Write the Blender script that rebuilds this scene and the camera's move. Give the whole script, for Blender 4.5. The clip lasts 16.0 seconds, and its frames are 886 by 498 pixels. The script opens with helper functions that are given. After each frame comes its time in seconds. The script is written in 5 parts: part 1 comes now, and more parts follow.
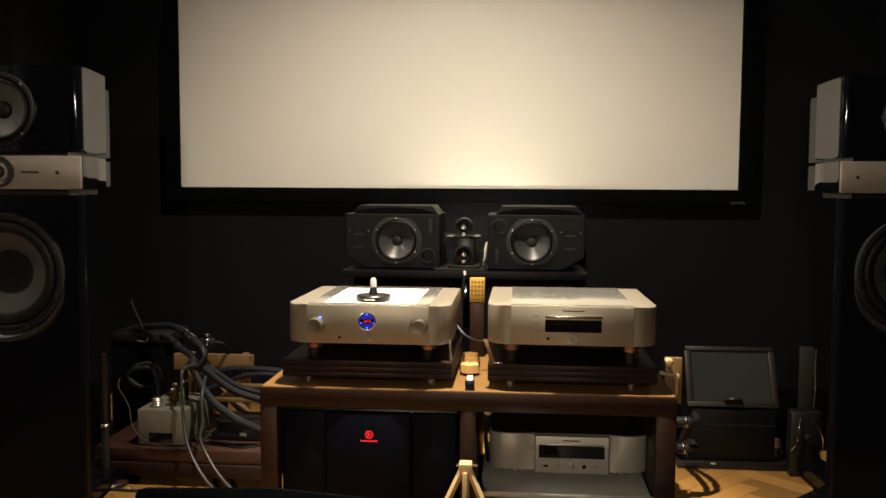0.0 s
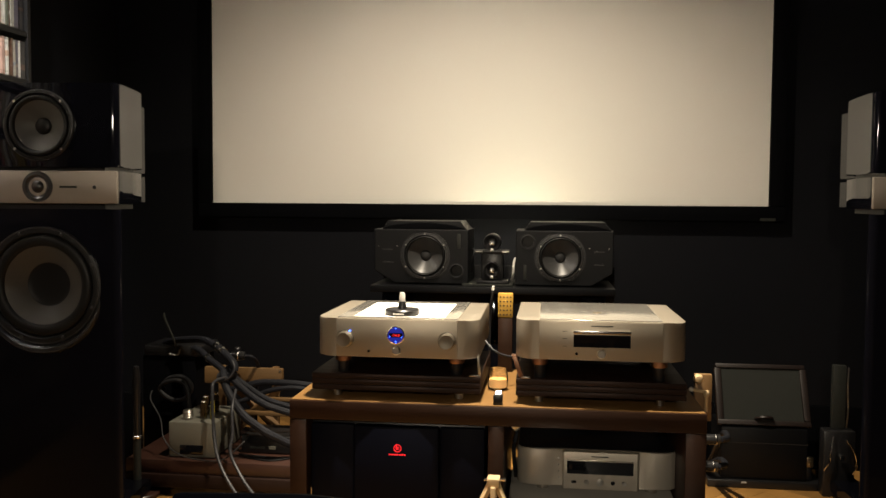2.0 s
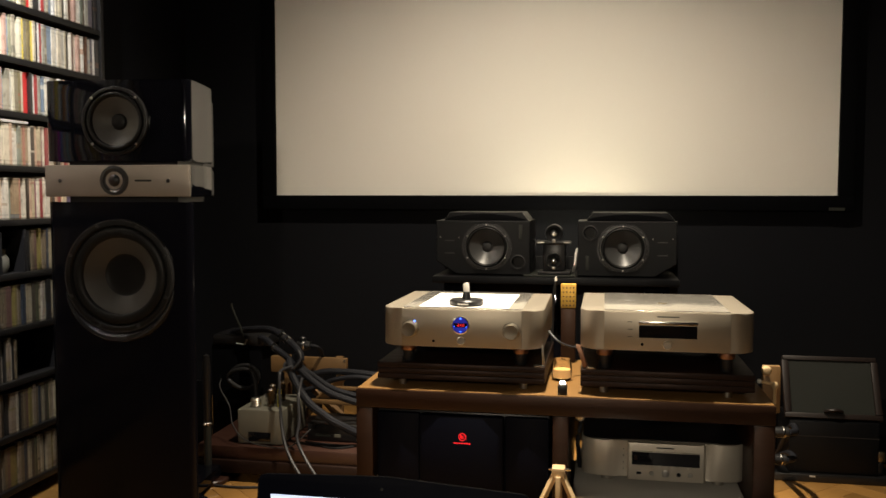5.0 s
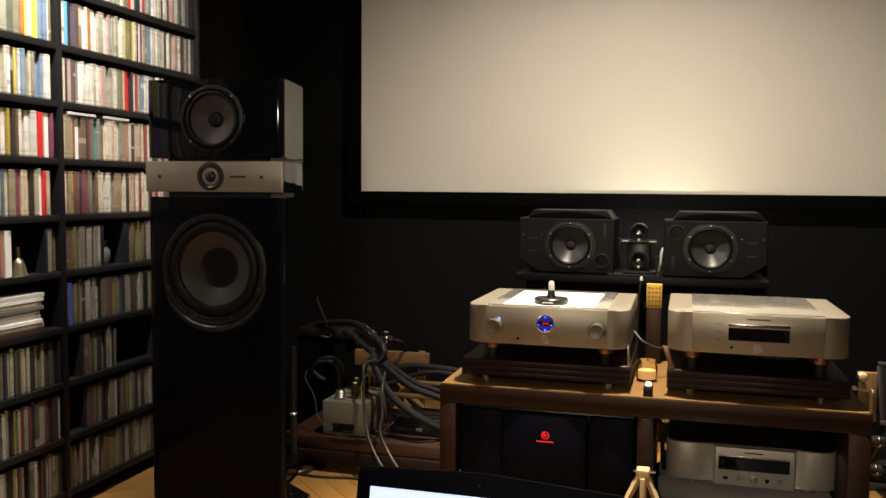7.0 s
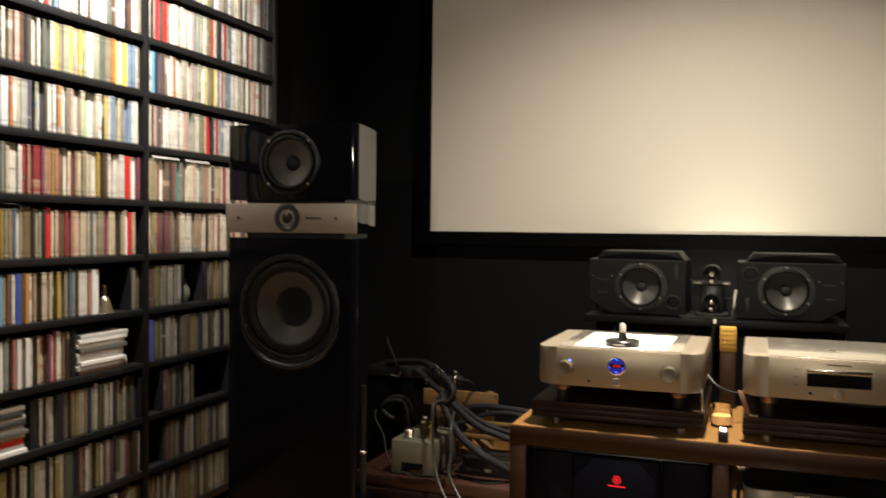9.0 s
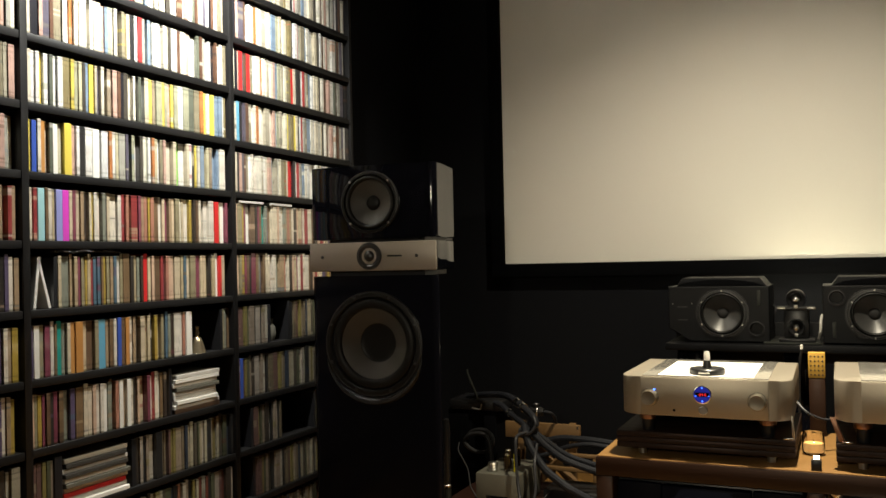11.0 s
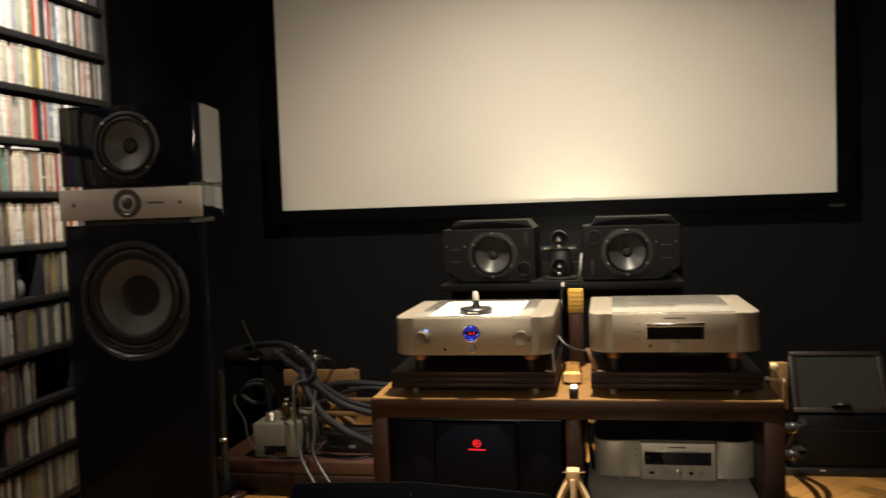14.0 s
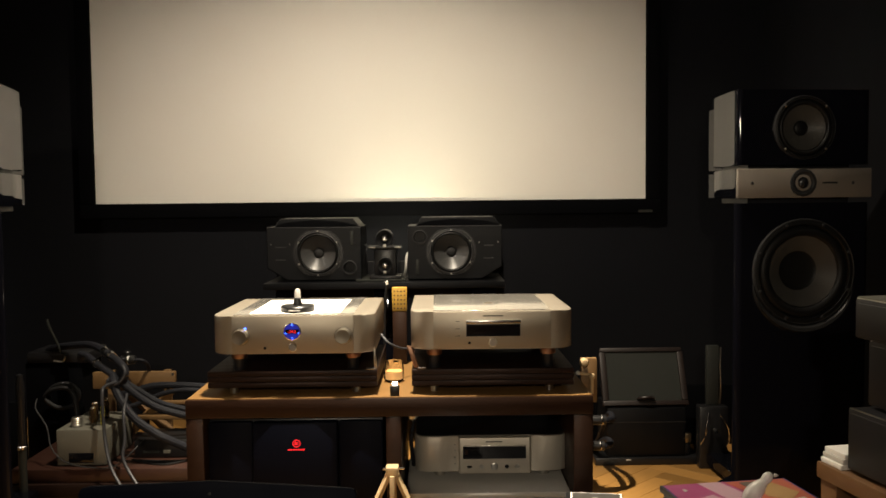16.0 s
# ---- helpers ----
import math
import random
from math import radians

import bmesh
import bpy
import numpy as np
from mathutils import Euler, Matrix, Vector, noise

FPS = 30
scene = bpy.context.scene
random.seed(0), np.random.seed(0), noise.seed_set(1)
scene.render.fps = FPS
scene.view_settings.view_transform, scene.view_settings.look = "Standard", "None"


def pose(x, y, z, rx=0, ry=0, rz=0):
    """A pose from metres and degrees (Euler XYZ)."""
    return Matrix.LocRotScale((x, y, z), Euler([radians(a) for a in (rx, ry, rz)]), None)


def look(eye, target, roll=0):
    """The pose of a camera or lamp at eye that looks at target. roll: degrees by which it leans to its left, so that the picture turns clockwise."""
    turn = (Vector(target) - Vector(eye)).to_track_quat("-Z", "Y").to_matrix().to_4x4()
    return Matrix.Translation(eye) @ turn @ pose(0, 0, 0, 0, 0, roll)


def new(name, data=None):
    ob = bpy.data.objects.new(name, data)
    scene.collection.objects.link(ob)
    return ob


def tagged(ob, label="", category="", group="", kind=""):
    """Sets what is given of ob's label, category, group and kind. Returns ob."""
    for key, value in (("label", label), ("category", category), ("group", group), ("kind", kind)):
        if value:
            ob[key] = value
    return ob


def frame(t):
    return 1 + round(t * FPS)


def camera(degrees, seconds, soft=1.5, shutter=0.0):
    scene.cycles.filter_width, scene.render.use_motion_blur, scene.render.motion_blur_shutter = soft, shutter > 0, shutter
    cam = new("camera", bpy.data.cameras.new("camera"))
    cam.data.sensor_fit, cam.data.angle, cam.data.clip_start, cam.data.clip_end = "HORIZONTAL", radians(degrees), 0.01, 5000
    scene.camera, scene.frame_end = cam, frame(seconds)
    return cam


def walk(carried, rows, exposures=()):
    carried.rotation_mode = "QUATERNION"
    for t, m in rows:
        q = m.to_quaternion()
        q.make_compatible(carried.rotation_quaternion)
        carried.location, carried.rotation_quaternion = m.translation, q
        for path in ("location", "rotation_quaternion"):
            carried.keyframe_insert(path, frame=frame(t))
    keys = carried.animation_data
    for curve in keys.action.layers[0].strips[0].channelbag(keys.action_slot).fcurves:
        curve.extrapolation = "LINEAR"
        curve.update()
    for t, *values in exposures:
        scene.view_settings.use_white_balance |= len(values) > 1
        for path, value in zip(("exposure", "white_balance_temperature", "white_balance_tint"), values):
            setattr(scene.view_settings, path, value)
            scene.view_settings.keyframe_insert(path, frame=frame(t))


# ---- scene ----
cam = camera(54.6, 16.0, shutter=0.5)
PATH = [
    (0, (0.07, 0.088, 0.957), (-0.107, 2.074, 0.809), 0.3),
    (0.5, (0.07, 0.078, 0.954), (-0.126, 2.065, 0.834), 0.6),
    (1, (0.069, 0.076, 0.953), (-0.137, 2.061, 0.817), 0.3),
    (1.5, (0.068, 0.073, 0.951), (-0.172, 2.055, 0.832), 0.4),
    (2, (0.068, 0.073, 0.951), (-0.173, 2.055, 0.843), 0.4),
    (2.5, (0.066, 0.071, 0.95), (-0.192, 2.051, 0.83), 0.2),
    (3, (0.062, 0.069, 0.95), (-0.188, 2.049, 0.813), 0.1),
    (5.5, (0.041, 0.047, 0.948), (-0.375, 1.999, 0.822), -0.0),
    (6, (0.034, 0.041, 0.951), (-0.429, 1.982, 0.818), 0.0),
    (6.5, (0.027, 0.04, 0.954), (-0.475, 1.971, 0.812), 0.2),
    (7, (0.024, 0.036, 0.954), (-0.515, 1.957, 0.816), 0.5),
    (7.5, (0.024, 0.033, 0.955), (-0.524, 1.951, 0.804), 0.5),
    (8, (0.024, 0.032, 0.956), (-0.508, 1.954, 0.797), 0.5),
    (8.5, (0.022, 0.028, 0.959), (-0.532, 1.944, 0.817), 0.7),
    (9, (0.017, 0.011, 0.963), (-0.669, 1.889, 0.912), 0.6),
    (9.5, (0.014, -0.012, 0.968), (-0.757, 1.834, 0.969), -0.3),
    (10, (0.008, -0.03, 0.969), (-0.827, 1.787, 1.004), -1.1),
    (12.5, (0.012, -0.039, 0.959), (-0.797, 1.79, 0.951), -2.3),
    (13, (0.021, -0.023, 0.957), (-0.629, 1.868, 0.907), -1.8),
    (13.5, (0.031, -0.007, 0.957), (-0.485, 1.923, 0.867), -0.9),
    (14, (0.037, 0.01, 0.957), (-0.334, 1.972, 0.849), -2.0),
    (14.5, (0.049, 0.02, 0.954), (-0.141, 2.006, 0.816), -2.4),
    (15, (0.055, 0.019, 0.95), (0.029, 2.015, 0.819), -1.6),
    (15.5, (0.058, 0.022, 0.946), (0.047, 2.017, 0.81), -0.9),
    (16, (0.064, 0.02, 0.945), (0.077, 2.017, 0.832), -0.6),
]
EXPOSURES = [(0, 0.05, 6500, 10), (3, 0, 6500, 10), (5.5, -0.1, 6500, 10), (8.5, -0.1, 6500, 10), (9.2, 0, 6500, 10), (10.2, -0.1, 6500, 8), (12.3, -0.25, 6500, 0), (12.7, -0.2, 6500, 2), (13.3, -0.05, 6500, 8), (14, 0.05, 6500, 10), (16, 0.1, 6500, 10)]
walk(cam, [(t, look(eye, target, roll)) for t, eye, target, roll in PATH], EXPOSURES)

# ---- world and lamps ----
world = bpy.data.worlds.new("world")
scene.world = world
world.use_nodes = True
world.node_tree.nodes["Background"].inputs[0].default_value = (0.9, 0.8, 0.65, 1)
world.node_tree.nodes["Background"].inputs[1].default_value = 0.0


def spot(name, eye, target, watts, cone, blend, size, colour):
    data = bpy.data.lights.new(name, "SPOT")
    data.energy, data.spot_size, data.spot_blend, data.shadow_soft_size, data.color = watts, radians(cone), blend, size, colour
    ob = new(name, data)
    ob.matrix_world = look(eye, target)
    return ob


WARM = (1.0, 0.86, 0.66)
spot("rack_spotlight", (-0.16, 2.24, 2.54), (-0.20, 2.72, 0.5), 205, 122, 1.0, 0.02, WARM)
spot("rack_spotlight", (-0.12, 2.264, 2.54), (-0.10, 2.36, 0.5), 480, 46, 0.7, 0.012, WARM)
spot("shelf_spotlight", (-1.22, 1.72, 2.46), (-1.74, 1.76, 2.12), 580, 116, 1.0, 0.03, (1.0, 0.95, 0.9))
# added fill, no such lamp known: lights the fronts and the screen
spot("front_fill", (-0.15, -1.30, 1.44), (-0.06, 3.8, 0.98), 86, 52, 0.6, 0.05, WARM)
# no lamp known here; added to brighten the screen's lower middle
spot("screen_glow_fill", (-0.07, 3.44, 0.72), (-0.07, 3.76, 1.06), 7.0, 155, 1.0, 0.02, (1.0, 0.88, 0.6))


# ---- materials ----
def material(name, colour, rough=0.5, metal=0.0, vary=0.12, scale=8.0, fine=120.0, bump=0.0, coat=0.0, stretch=(1, 1, 1), second=None):
    """A principled surface with broad stains and fine grain."""
    m = bpy.data.materials.new(name)
    m.use_nodes = True
    n, l = m.node_tree.nodes, m.node_tree.links
    b = n["Principled BSDF"]
    b.inputs["Metallic"].default_value, b.inputs["Coat Weight"].default_value = metal, coat
    b.inputs["Coat Roughness"].default_value = 0.03
    tc, mp = n.new("ShaderNodeTexCoord"), n.new("ShaderNodeMapping")
    mp.inputs["Scale"].default_value = stretch
    l.new(tc.outputs["Object"], mp.inputs["Vector"])
    broad, grain = n.new("ShaderNodeTexNoise"), n.new("ShaderNodeTexNoise")
    for node, s in ((broad, scale), (grain, fine)):
        node.inputs["Scale"].default_value, node.inputs["Detail"].default_value = s, 4
        l.new(mp.outputs["Vector"], node.inputs["Vector"])
    mix = n.new("ShaderNodeMix")
    mix.data_type = "RGBA"
    dark = second or tuple(c * (1 - vary) for c in colour)
    mix.inputs["A"].default_value, mix.inputs["B"].default_value = (*dark, 1), (*(min(1, c * (1 + vary * 0.6)) for c in colour), 1)
    add = n.new("ShaderNodeMath")
    add.operation = "MULTIPLY_ADD"
    add.inputs[1].default_value, add.use_clamp = 0.45, True
    l.new(grain.outputs["Fac"], add.inputs[0])
    half = n.new("ShaderNodeMath")
    half.operation = "MULTIPLY"
    half.inputs[1].default_value = 0.55
    l.new(broad.outputs["Fac"], half.inputs[0])
    l.new(half.outputs[0], add.inputs[2])
    l.new(add.outputs[0], mix.inputs["Factor"])
    l.new(mix.outputs["Result"], b.inputs["Base Color"])
    r = n.new("ShaderNodeMapRange")
    r.inputs["To Min"].default_value, r.inputs["To Max"].default_value = max(0.01, rough * 0.8), min(1, rough * 1.2)
    l.new(broad.outputs["Fac"], r.inputs["Value"])
    l.new(r.outputs["Result"], b.inputs["Roughness"])
    if bump:
        bp = n.new("ShaderNodeBump")
        bp.inputs["Strength"].default_value, bp.inputs["Distance"].default_value = bump, 0.002
        l.new(grain.outputs["Fac"], bp.inputs["Height"])
        l.new(bp.outputs["Normal"], b.inputs["Normal"])
    return m


def glow(name, colour, strength):
    m = bpy.data.materials.new(name)
    m.use_nodes = True
    b = m.node_tree.nodes["Principled BSDF"]
    b.inputs["Base Color"].default_value = (*colour, 1)
    b.inputs["Emission Color"].default_value, b.inputs["Emission Strength"].default_value = (*colour, 1), strength
    return m


def ramp_material(name, colours, source, rough):
    """Plastic cases, each piece with a colour of its own, and printing along the spine."""
    m = material(name, (0.5, 0.5, 0.5), rough, vary=0.1, coat=0.7)
    n, l = m.node_tree.nodes, m.node_tree.links
    if source == "object":
        rnd = n.new("ShaderNodeObjectInfo").outputs["Random"]
    else:
        rnd = n.new("ShaderNodeNewGeometry").outputs["Random Per Island"]
    ramp = n.new("ShaderNodeValToRGB")
    ramp.color_ramp.interpolation = "CONSTANT"
    e = ramp.color_ramp.elements
    e[0].position, e[0].color = 0, (*colours[0], 1)
    e[1].position, e[1].color = 1 / len(colours), (*colours[1], 1)
    for k, c in enumerate(colours[2:], 2):
        e.new(k / len(colours)).color = (*c, 1)
    l.new(rnd, ramp.inputs["Fac"])
    # printed blocks along the height of the spine
    tc, sep = n.new("ShaderNodeTexCoord"), n.new("ShaderNodeSeparateXYZ")
    l.new(tc.outputs["Object"], sep.inputs[0])
    wn = n.new("ShaderNodeTexNoise")
    wn.noise_dimensions = "2D"
    wn.inputs["Scale"].default_value, wn.inputs["Detail"].default_value = 1.0, 3
    comb = n.new("ShaderNodeCombineXYZ")
    zz, rr = n.new("ShaderNodeMath"), n.new("ShaderNodeMath")
    zz.operation = rr.operation = "MULTIPLY"
    zz.inputs[1].default_value, rr.inputs[1].default_value = 19, 731
    l.new(sep.outputs["Z"], zz.inputs[0])
    l.new(rnd, rr.inputs[0])
    l.new(zz.outputs[0], comb.inputs[0])
    l.new(rr.outputs[0], comb.inputs[1])
    l.new(comb.outputs[0], wn.inputs["Vector"])
    step = n.new("ShaderNodeMapRange")
    step.inputs["From Min"].default_value, step.inputs["From Max"].default_value = 0.66, 0.69
    step.inputs["To Max"].default_value = 0.6
    l.new(wn.outputs["Fac"], step.inputs["Value"])
    # the blocks take the colour of some other spine
    other, fold, ramp_b = n.new("ShaderNodeMath"), n.new("ShaderNodeMath"), n.new("ShaderNodeValToRGB")
    other.operation, fold.operation = "MULTIPLY", "FRACT"
    other.inputs[1].default_value = 57.3
    l.new(rnd, other.inputs[0])
    l.new(other.outputs[0], fold.inputs[0])
    ramp_b.color_ramp.interpolation = "CONSTANT"
    f = ramp_b.color_ramp.elements
    f[0].position, f[0].color = 0, (*colours[0], 1)
    f[1].position, f[1].color = 1 / len(colours), (*colours[1], 1)
    for k, c in enumerate(colours[2:], 2):
        f.new(k / len(colours)).color = (*c, 1)
    l.new(fold.outputs[0], ramp_b.inputs["Fac"])
    block = n.new("ShaderNodeMix")
    block.data_type = "RGBA"
    l.new(step.outputs["Result"], block.inputs["Factor"])
    l.new(ramp.outputs["Color"], block.inputs["A"])
    l.new(ramp_b.outputs["Color"], block.inputs["B"])
    # small lettering running up the spine
    tiny = n.new("ShaderNodeTexNoise")
    tiny.inputs["Scale"].default_value, tiny.inputs["Detail"].default_value = 1.0, 1
    stretch = n.new("ShaderNodeMapping")
    stretch.inputs["Scale"].default_value = (60, 420, 34)
    l.new(tc.outputs["Object"], stretch.inputs["Vector"])
    l.new(stretch.outputs["Vector"], tiny.inputs["Vector"])
    fine_ink = n.new("ShaderNodeMapRange")
    fine_ink.inputs["From Min"].default_value, fine_ink.inputs["From Max"].default_value = 0.6, 0.7
    fine_ink.inputs["To Max"].default_value = 0.55
    l.new(tiny.outputs["Fac"], fine_ink.inputs["Value"])
    ink = n.new("ShaderNodeMix")
    ink.data_type = "RGBA"
    l.new(fine_ink.outputs["Result"], ink.inputs["Factor"])
    l.new(block.outputs["Result"], ink.inputs["A"])
    shade = n.new("ShaderNodeHueSaturation")
    shade.inputs["Value"].default_value, shade.inputs["Saturation"].default_value = 0.3, 1.2
    l.new(block.outputs["Result"], shade.inputs["Color"])
    l.new(shade.outputs["Color"], ink.inputs["B"])
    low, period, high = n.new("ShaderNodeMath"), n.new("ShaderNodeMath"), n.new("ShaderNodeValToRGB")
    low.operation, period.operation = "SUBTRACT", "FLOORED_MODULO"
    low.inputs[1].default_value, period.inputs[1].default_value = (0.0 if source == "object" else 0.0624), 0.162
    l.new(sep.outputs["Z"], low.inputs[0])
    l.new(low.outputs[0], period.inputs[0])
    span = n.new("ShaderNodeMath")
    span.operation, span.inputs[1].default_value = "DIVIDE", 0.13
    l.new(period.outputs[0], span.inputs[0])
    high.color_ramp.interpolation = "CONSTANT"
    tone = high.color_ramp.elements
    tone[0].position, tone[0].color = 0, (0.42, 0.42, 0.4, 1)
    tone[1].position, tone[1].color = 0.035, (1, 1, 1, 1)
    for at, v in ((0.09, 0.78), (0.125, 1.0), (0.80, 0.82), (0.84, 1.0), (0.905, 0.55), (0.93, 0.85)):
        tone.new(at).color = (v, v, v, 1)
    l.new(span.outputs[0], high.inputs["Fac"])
    uneven, soft_tone = n.new("ShaderNodeTexNoise"), n.new("ShaderNodeMapRange")
    uneven.noise_dimensions = "2D"
    uneven.inputs["Scale"].default_value, uneven.inputs["Detail"].default_value = 1.3, 3
    l.new(comb.outputs[0], uneven.inputs["Vector"])
    soft_tone.inputs["From Min"].default_value, soft_tone.inputs["From Max"].default_value = 0.3, 0.7
    soft_tone.inputs["To Min"].default_value, soft_tone.inputs["To Max"].default_value = 0.8, 1.06
    l.new(uneven.outputs["Fac"], soft_tone.inputs["Value"])
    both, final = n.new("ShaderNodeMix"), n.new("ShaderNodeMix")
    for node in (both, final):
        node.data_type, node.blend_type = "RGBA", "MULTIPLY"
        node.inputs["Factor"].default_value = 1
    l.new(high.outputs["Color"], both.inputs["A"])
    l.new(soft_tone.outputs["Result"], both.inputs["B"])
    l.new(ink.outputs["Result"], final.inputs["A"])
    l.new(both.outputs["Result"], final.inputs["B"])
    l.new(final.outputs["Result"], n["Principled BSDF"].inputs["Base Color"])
    return m


def glass_material(name, colour, rough=0.0):
    m = bpy.data.materials.new(name)
    m.use_nodes = True
    b = m.node_tree.nodes["Principled BSDF"]
    b.inputs["Base Color"].default_value, b.inputs["Roughness"].default_value = (*colour, 1), rough
    b.inputs["Transmission Weight"].default_value, b.inputs["IOR"].default_value = 1, 1.45
    return m


BLACKWALL = material("black_wall_paint", (0.0036, 0.0043, 0.0068), 0.9, vary=0.3, scale=2, fine=160, bump=0.15)
CEILPAINT = material("ceiling_paint", (0.02, 0.02, 0.02), 0.9, vary=0.2, scale=2)
VELVET = material("black_velvet", (0.0018, 0.0020, 0.0028), 0.95, vary=0.3, scale=5, fine=300)
CANVAS = material("projection_canvas", (0.78, 0.76, 0.71), 0.9, vary=0.035, scale=1.6, fine=240, bump=0.03)
LACQUER = material("black_lacquer", (0.0045, 0.0048, 0.0075), 0.035, vary=0.2, scale=3)
LACQUER.node_tree.nodes["Principled BSDF"].inputs["Specular IOR Level"].default_value = 0.27
BASSLACQUER = material("black_bass_lacquer", (0.0055, 0.0058, 0.0092), 0.09, vary=0.2, scale=3)
BASSLACQUER.node_tree.nodes["Principled BSDF"].inputs["Specular IOR Level"].default_value = 0.13
GLOSSLIP = material("glossy_black_lip", (0.07, 0.07, 0.072), 0.22, metal=0.7, vary=0.2, scale=9)
BLACKMETAL = material("black_metal", (0.012, 0.012, 0.014), 0.38, vary=0.25, scale=6, fine=200, bump=0.05)
BLACKPLASTIC = material("black_plastic", (0.012, 0.012, 0.013), 0.32, vary=0.25, scale=14, fine=300, bump=0.05)
CABINETBLACK = material("textured_black_cabinet", (0.0046, 0.0049, 0.0060), 0.45, vary=0.3, scale=9, fine=260, bump=0.25)
RUBBER = material("rubber", (0.008, 0.008, 0.009), 0.6, vary=0.2, scale=20)
SLATE = material("anthracite_front", (0.0026, 0.0034, 0.0085), 0.5, vary=0.2, scale=6, fine=300, bump=0.08)
CHAMPAGNE = material("champagne_aluminium", (0.35, 0.308, 0.245), 0.44, metal=0.65, vary=0.06, scale=3, fine=260, bump=0.04, stretch=(0.2, 1, 4))
# paler aluminium, also lightened to offset the weak light in the rack bay
PALECHAMPAGNE = material("pale_champagne_aluminium", (0.58, 0.53, 0.45), 0.42, metal=0.45, vary=0.06, scale=3, fine=260, bump=0.04, stretch=(0.2, 1, 4))
CHAMPTOP = material("brushed_top_plate", (0.80, 0.76, 0.68), 0.17, metal=0.85, vary=0.06, scale=3, fine=200, bump=0.04, stretch=(4, 0.3, 1))
SILVER = material("satin_silver", (0.62, 0.6, 0.56), 0.3, metal=1.0, vary=0.08, scale=6, fine=200)
KNOBSATIN = material("satin_knob", (0.40, 0.36, 0.29), 0.3, metal=0.9, vary=0.06, scale=6, fine=220)
CHROME = material("chrome", (0.75, 0.74, 0.72), 0.2, metal=1.0, vary=0.06, scale=12)
COPPER = material("copper_foot", (0.36, 0.2, 0.13), 0.4, metal=1.0, vary=0.15, scale=20)
BANDWOOD = material("satin_champagne_band", (0.29, 0.255, 0.22), 0.42, metal=0.35, vary=0.1, scale=4, fine=200, stretch=(0.3, 1, 5))
CONE = material("woven_grey_cone", (0.064, 0.061, 0.055), 0.42, vary=0.14, scale=12, fine=420, bump=0.12)
PAPERCONE = material("dark_polymer_cone", (0.05, 0.05, 0.05), 0.35, vary=0.18, scale=14, fine=320, bump=0.08)
RINGGREY = material("driver_ring", (0.03, 0.03, 0.031), 0.3, vary=0.2, scale=14)
SURROUND = material("rubber_surround", (0.008, 0.008, 0.008), 0.45, vary=0.2, scale=14)
WALNUT = material("dark_walnut", (0.030, 0.0142, 0.0082), 0.38, vary=0.3, scale=7, fine=60, bump=0.1, stretch=(0.35, 5, 5), coat=0.0, second=(0.014, 0.0066, 0.0042))
TOPWOOD = material("oiled_wood_top", (0.19, 0.102, 0.032), 0.5, vary=0.3, scale=7, fine=60, bump=0.08, stretch=(0.35, 5, 5), coat=0.0, second=(0.115, 0.06, 0.02))
ROSEWOOD = material("rosewood", (0.020, 0.0095, 0.0065), 0.5, vary=0.4, scale=9, fine=70, bump=0.08, stretch=(0.4, 5, 8), coat=0.0, second=(0.008, 0.0042, 0.0034))
AMBERWOOD = material("amber_wood", (0.44, 0.25, 0.036), 0.45, vary=0.2, scale=10, fine=80, bump=0.1, stretch=(4, 4, 0.5))
PINE = material("light_wood", (0.50, 0.31, 0.13), 0.5, vary=0.25, scale=8, fine=70, bump=0.1, stretch=(0.5, 4, 4))
BROWNPINE = material("brown_wood", (0.20, 0.112, 0.042), 0.55, vary=0.3, scale=8, fine=70, bump=0.1, stretch=(0.5, 4, 4))
LIDBLACK = material("matt_laptop_black", (0.0016, 0.0023, 0.0065), 0.6, vary=0.2, scale=12, fine=300)
BEECH = material("pale_beech", (0.55, 0.40, 0.22), 0.5, vary=0.2, scale=14, fine=90, bump=0.1, stretch=(4, 4, 0.6))
GREYBOARD = material("grey_laminate", (0.55, 0.53, 0.49), 0.5, vary=0.12, scale=5, fine=200)
GREYBOX = material("hammered_grey_paint", (0.135, 0.13, 0.105), 0.5, vary=0.16, scale=7, fine=260, bump=0.2)
SHELFBLACK = material("black_shelf_board", (0.0062, 0.0058, 0.006), 0.5, vary=0.35, scale=6, fine=120, bump=0.1, stretch=(1, 0.4, 4))
BRAID = material("braided_cable", (0.015, 0.016, 0.021), 0.55, vary=0.5, scale=60, fine=420, bump=0.5)
GREYCABLE = material("grey_cable", (0.024, 0.024, 0.028), 0.5, vary=0.2, scale=30)
WHITECABLE = material("pale_cable", (0.6, 0.58, 0.54), 0.5, vary=0.15, scale=30)
PAPER = material("white_paper", (0.86, 0.84, 0.79), 0.7, vary=0.06, scale=9)
DARKGLASS = material("display_window", (0.006, 0.006, 0.008), 0.08, vary=0.1, scale=4, coat=0.6)
GREYPANEL = material("grey_green_panel", (0.026, 0.028, 0.025), 0.45, vary=0.1, scale=4, fine=160)
MAROON = material("dark_red_wood", (0.045, 0.020, 0.014), 0.35, vary=0.3, scale=9, fine=80, stretch=(0.4, 4, 4))
DARKFRAME = material("dark_stained_frame", (0.014, 0.0075, 0.006), 0.5, vary=0.3, scale=9, fine=80, stretch=(0.4, 4, 4))
YELLOW = material("yellow_label", (0.75, 0.66, 0.03), 0.5, vary=0.12, scale=20)
BROWNGLASS = material("dark_valve_glass", (0.03, 0.018, 0.008), 0.06, vary=0.2, scale=20, coat=1.0)
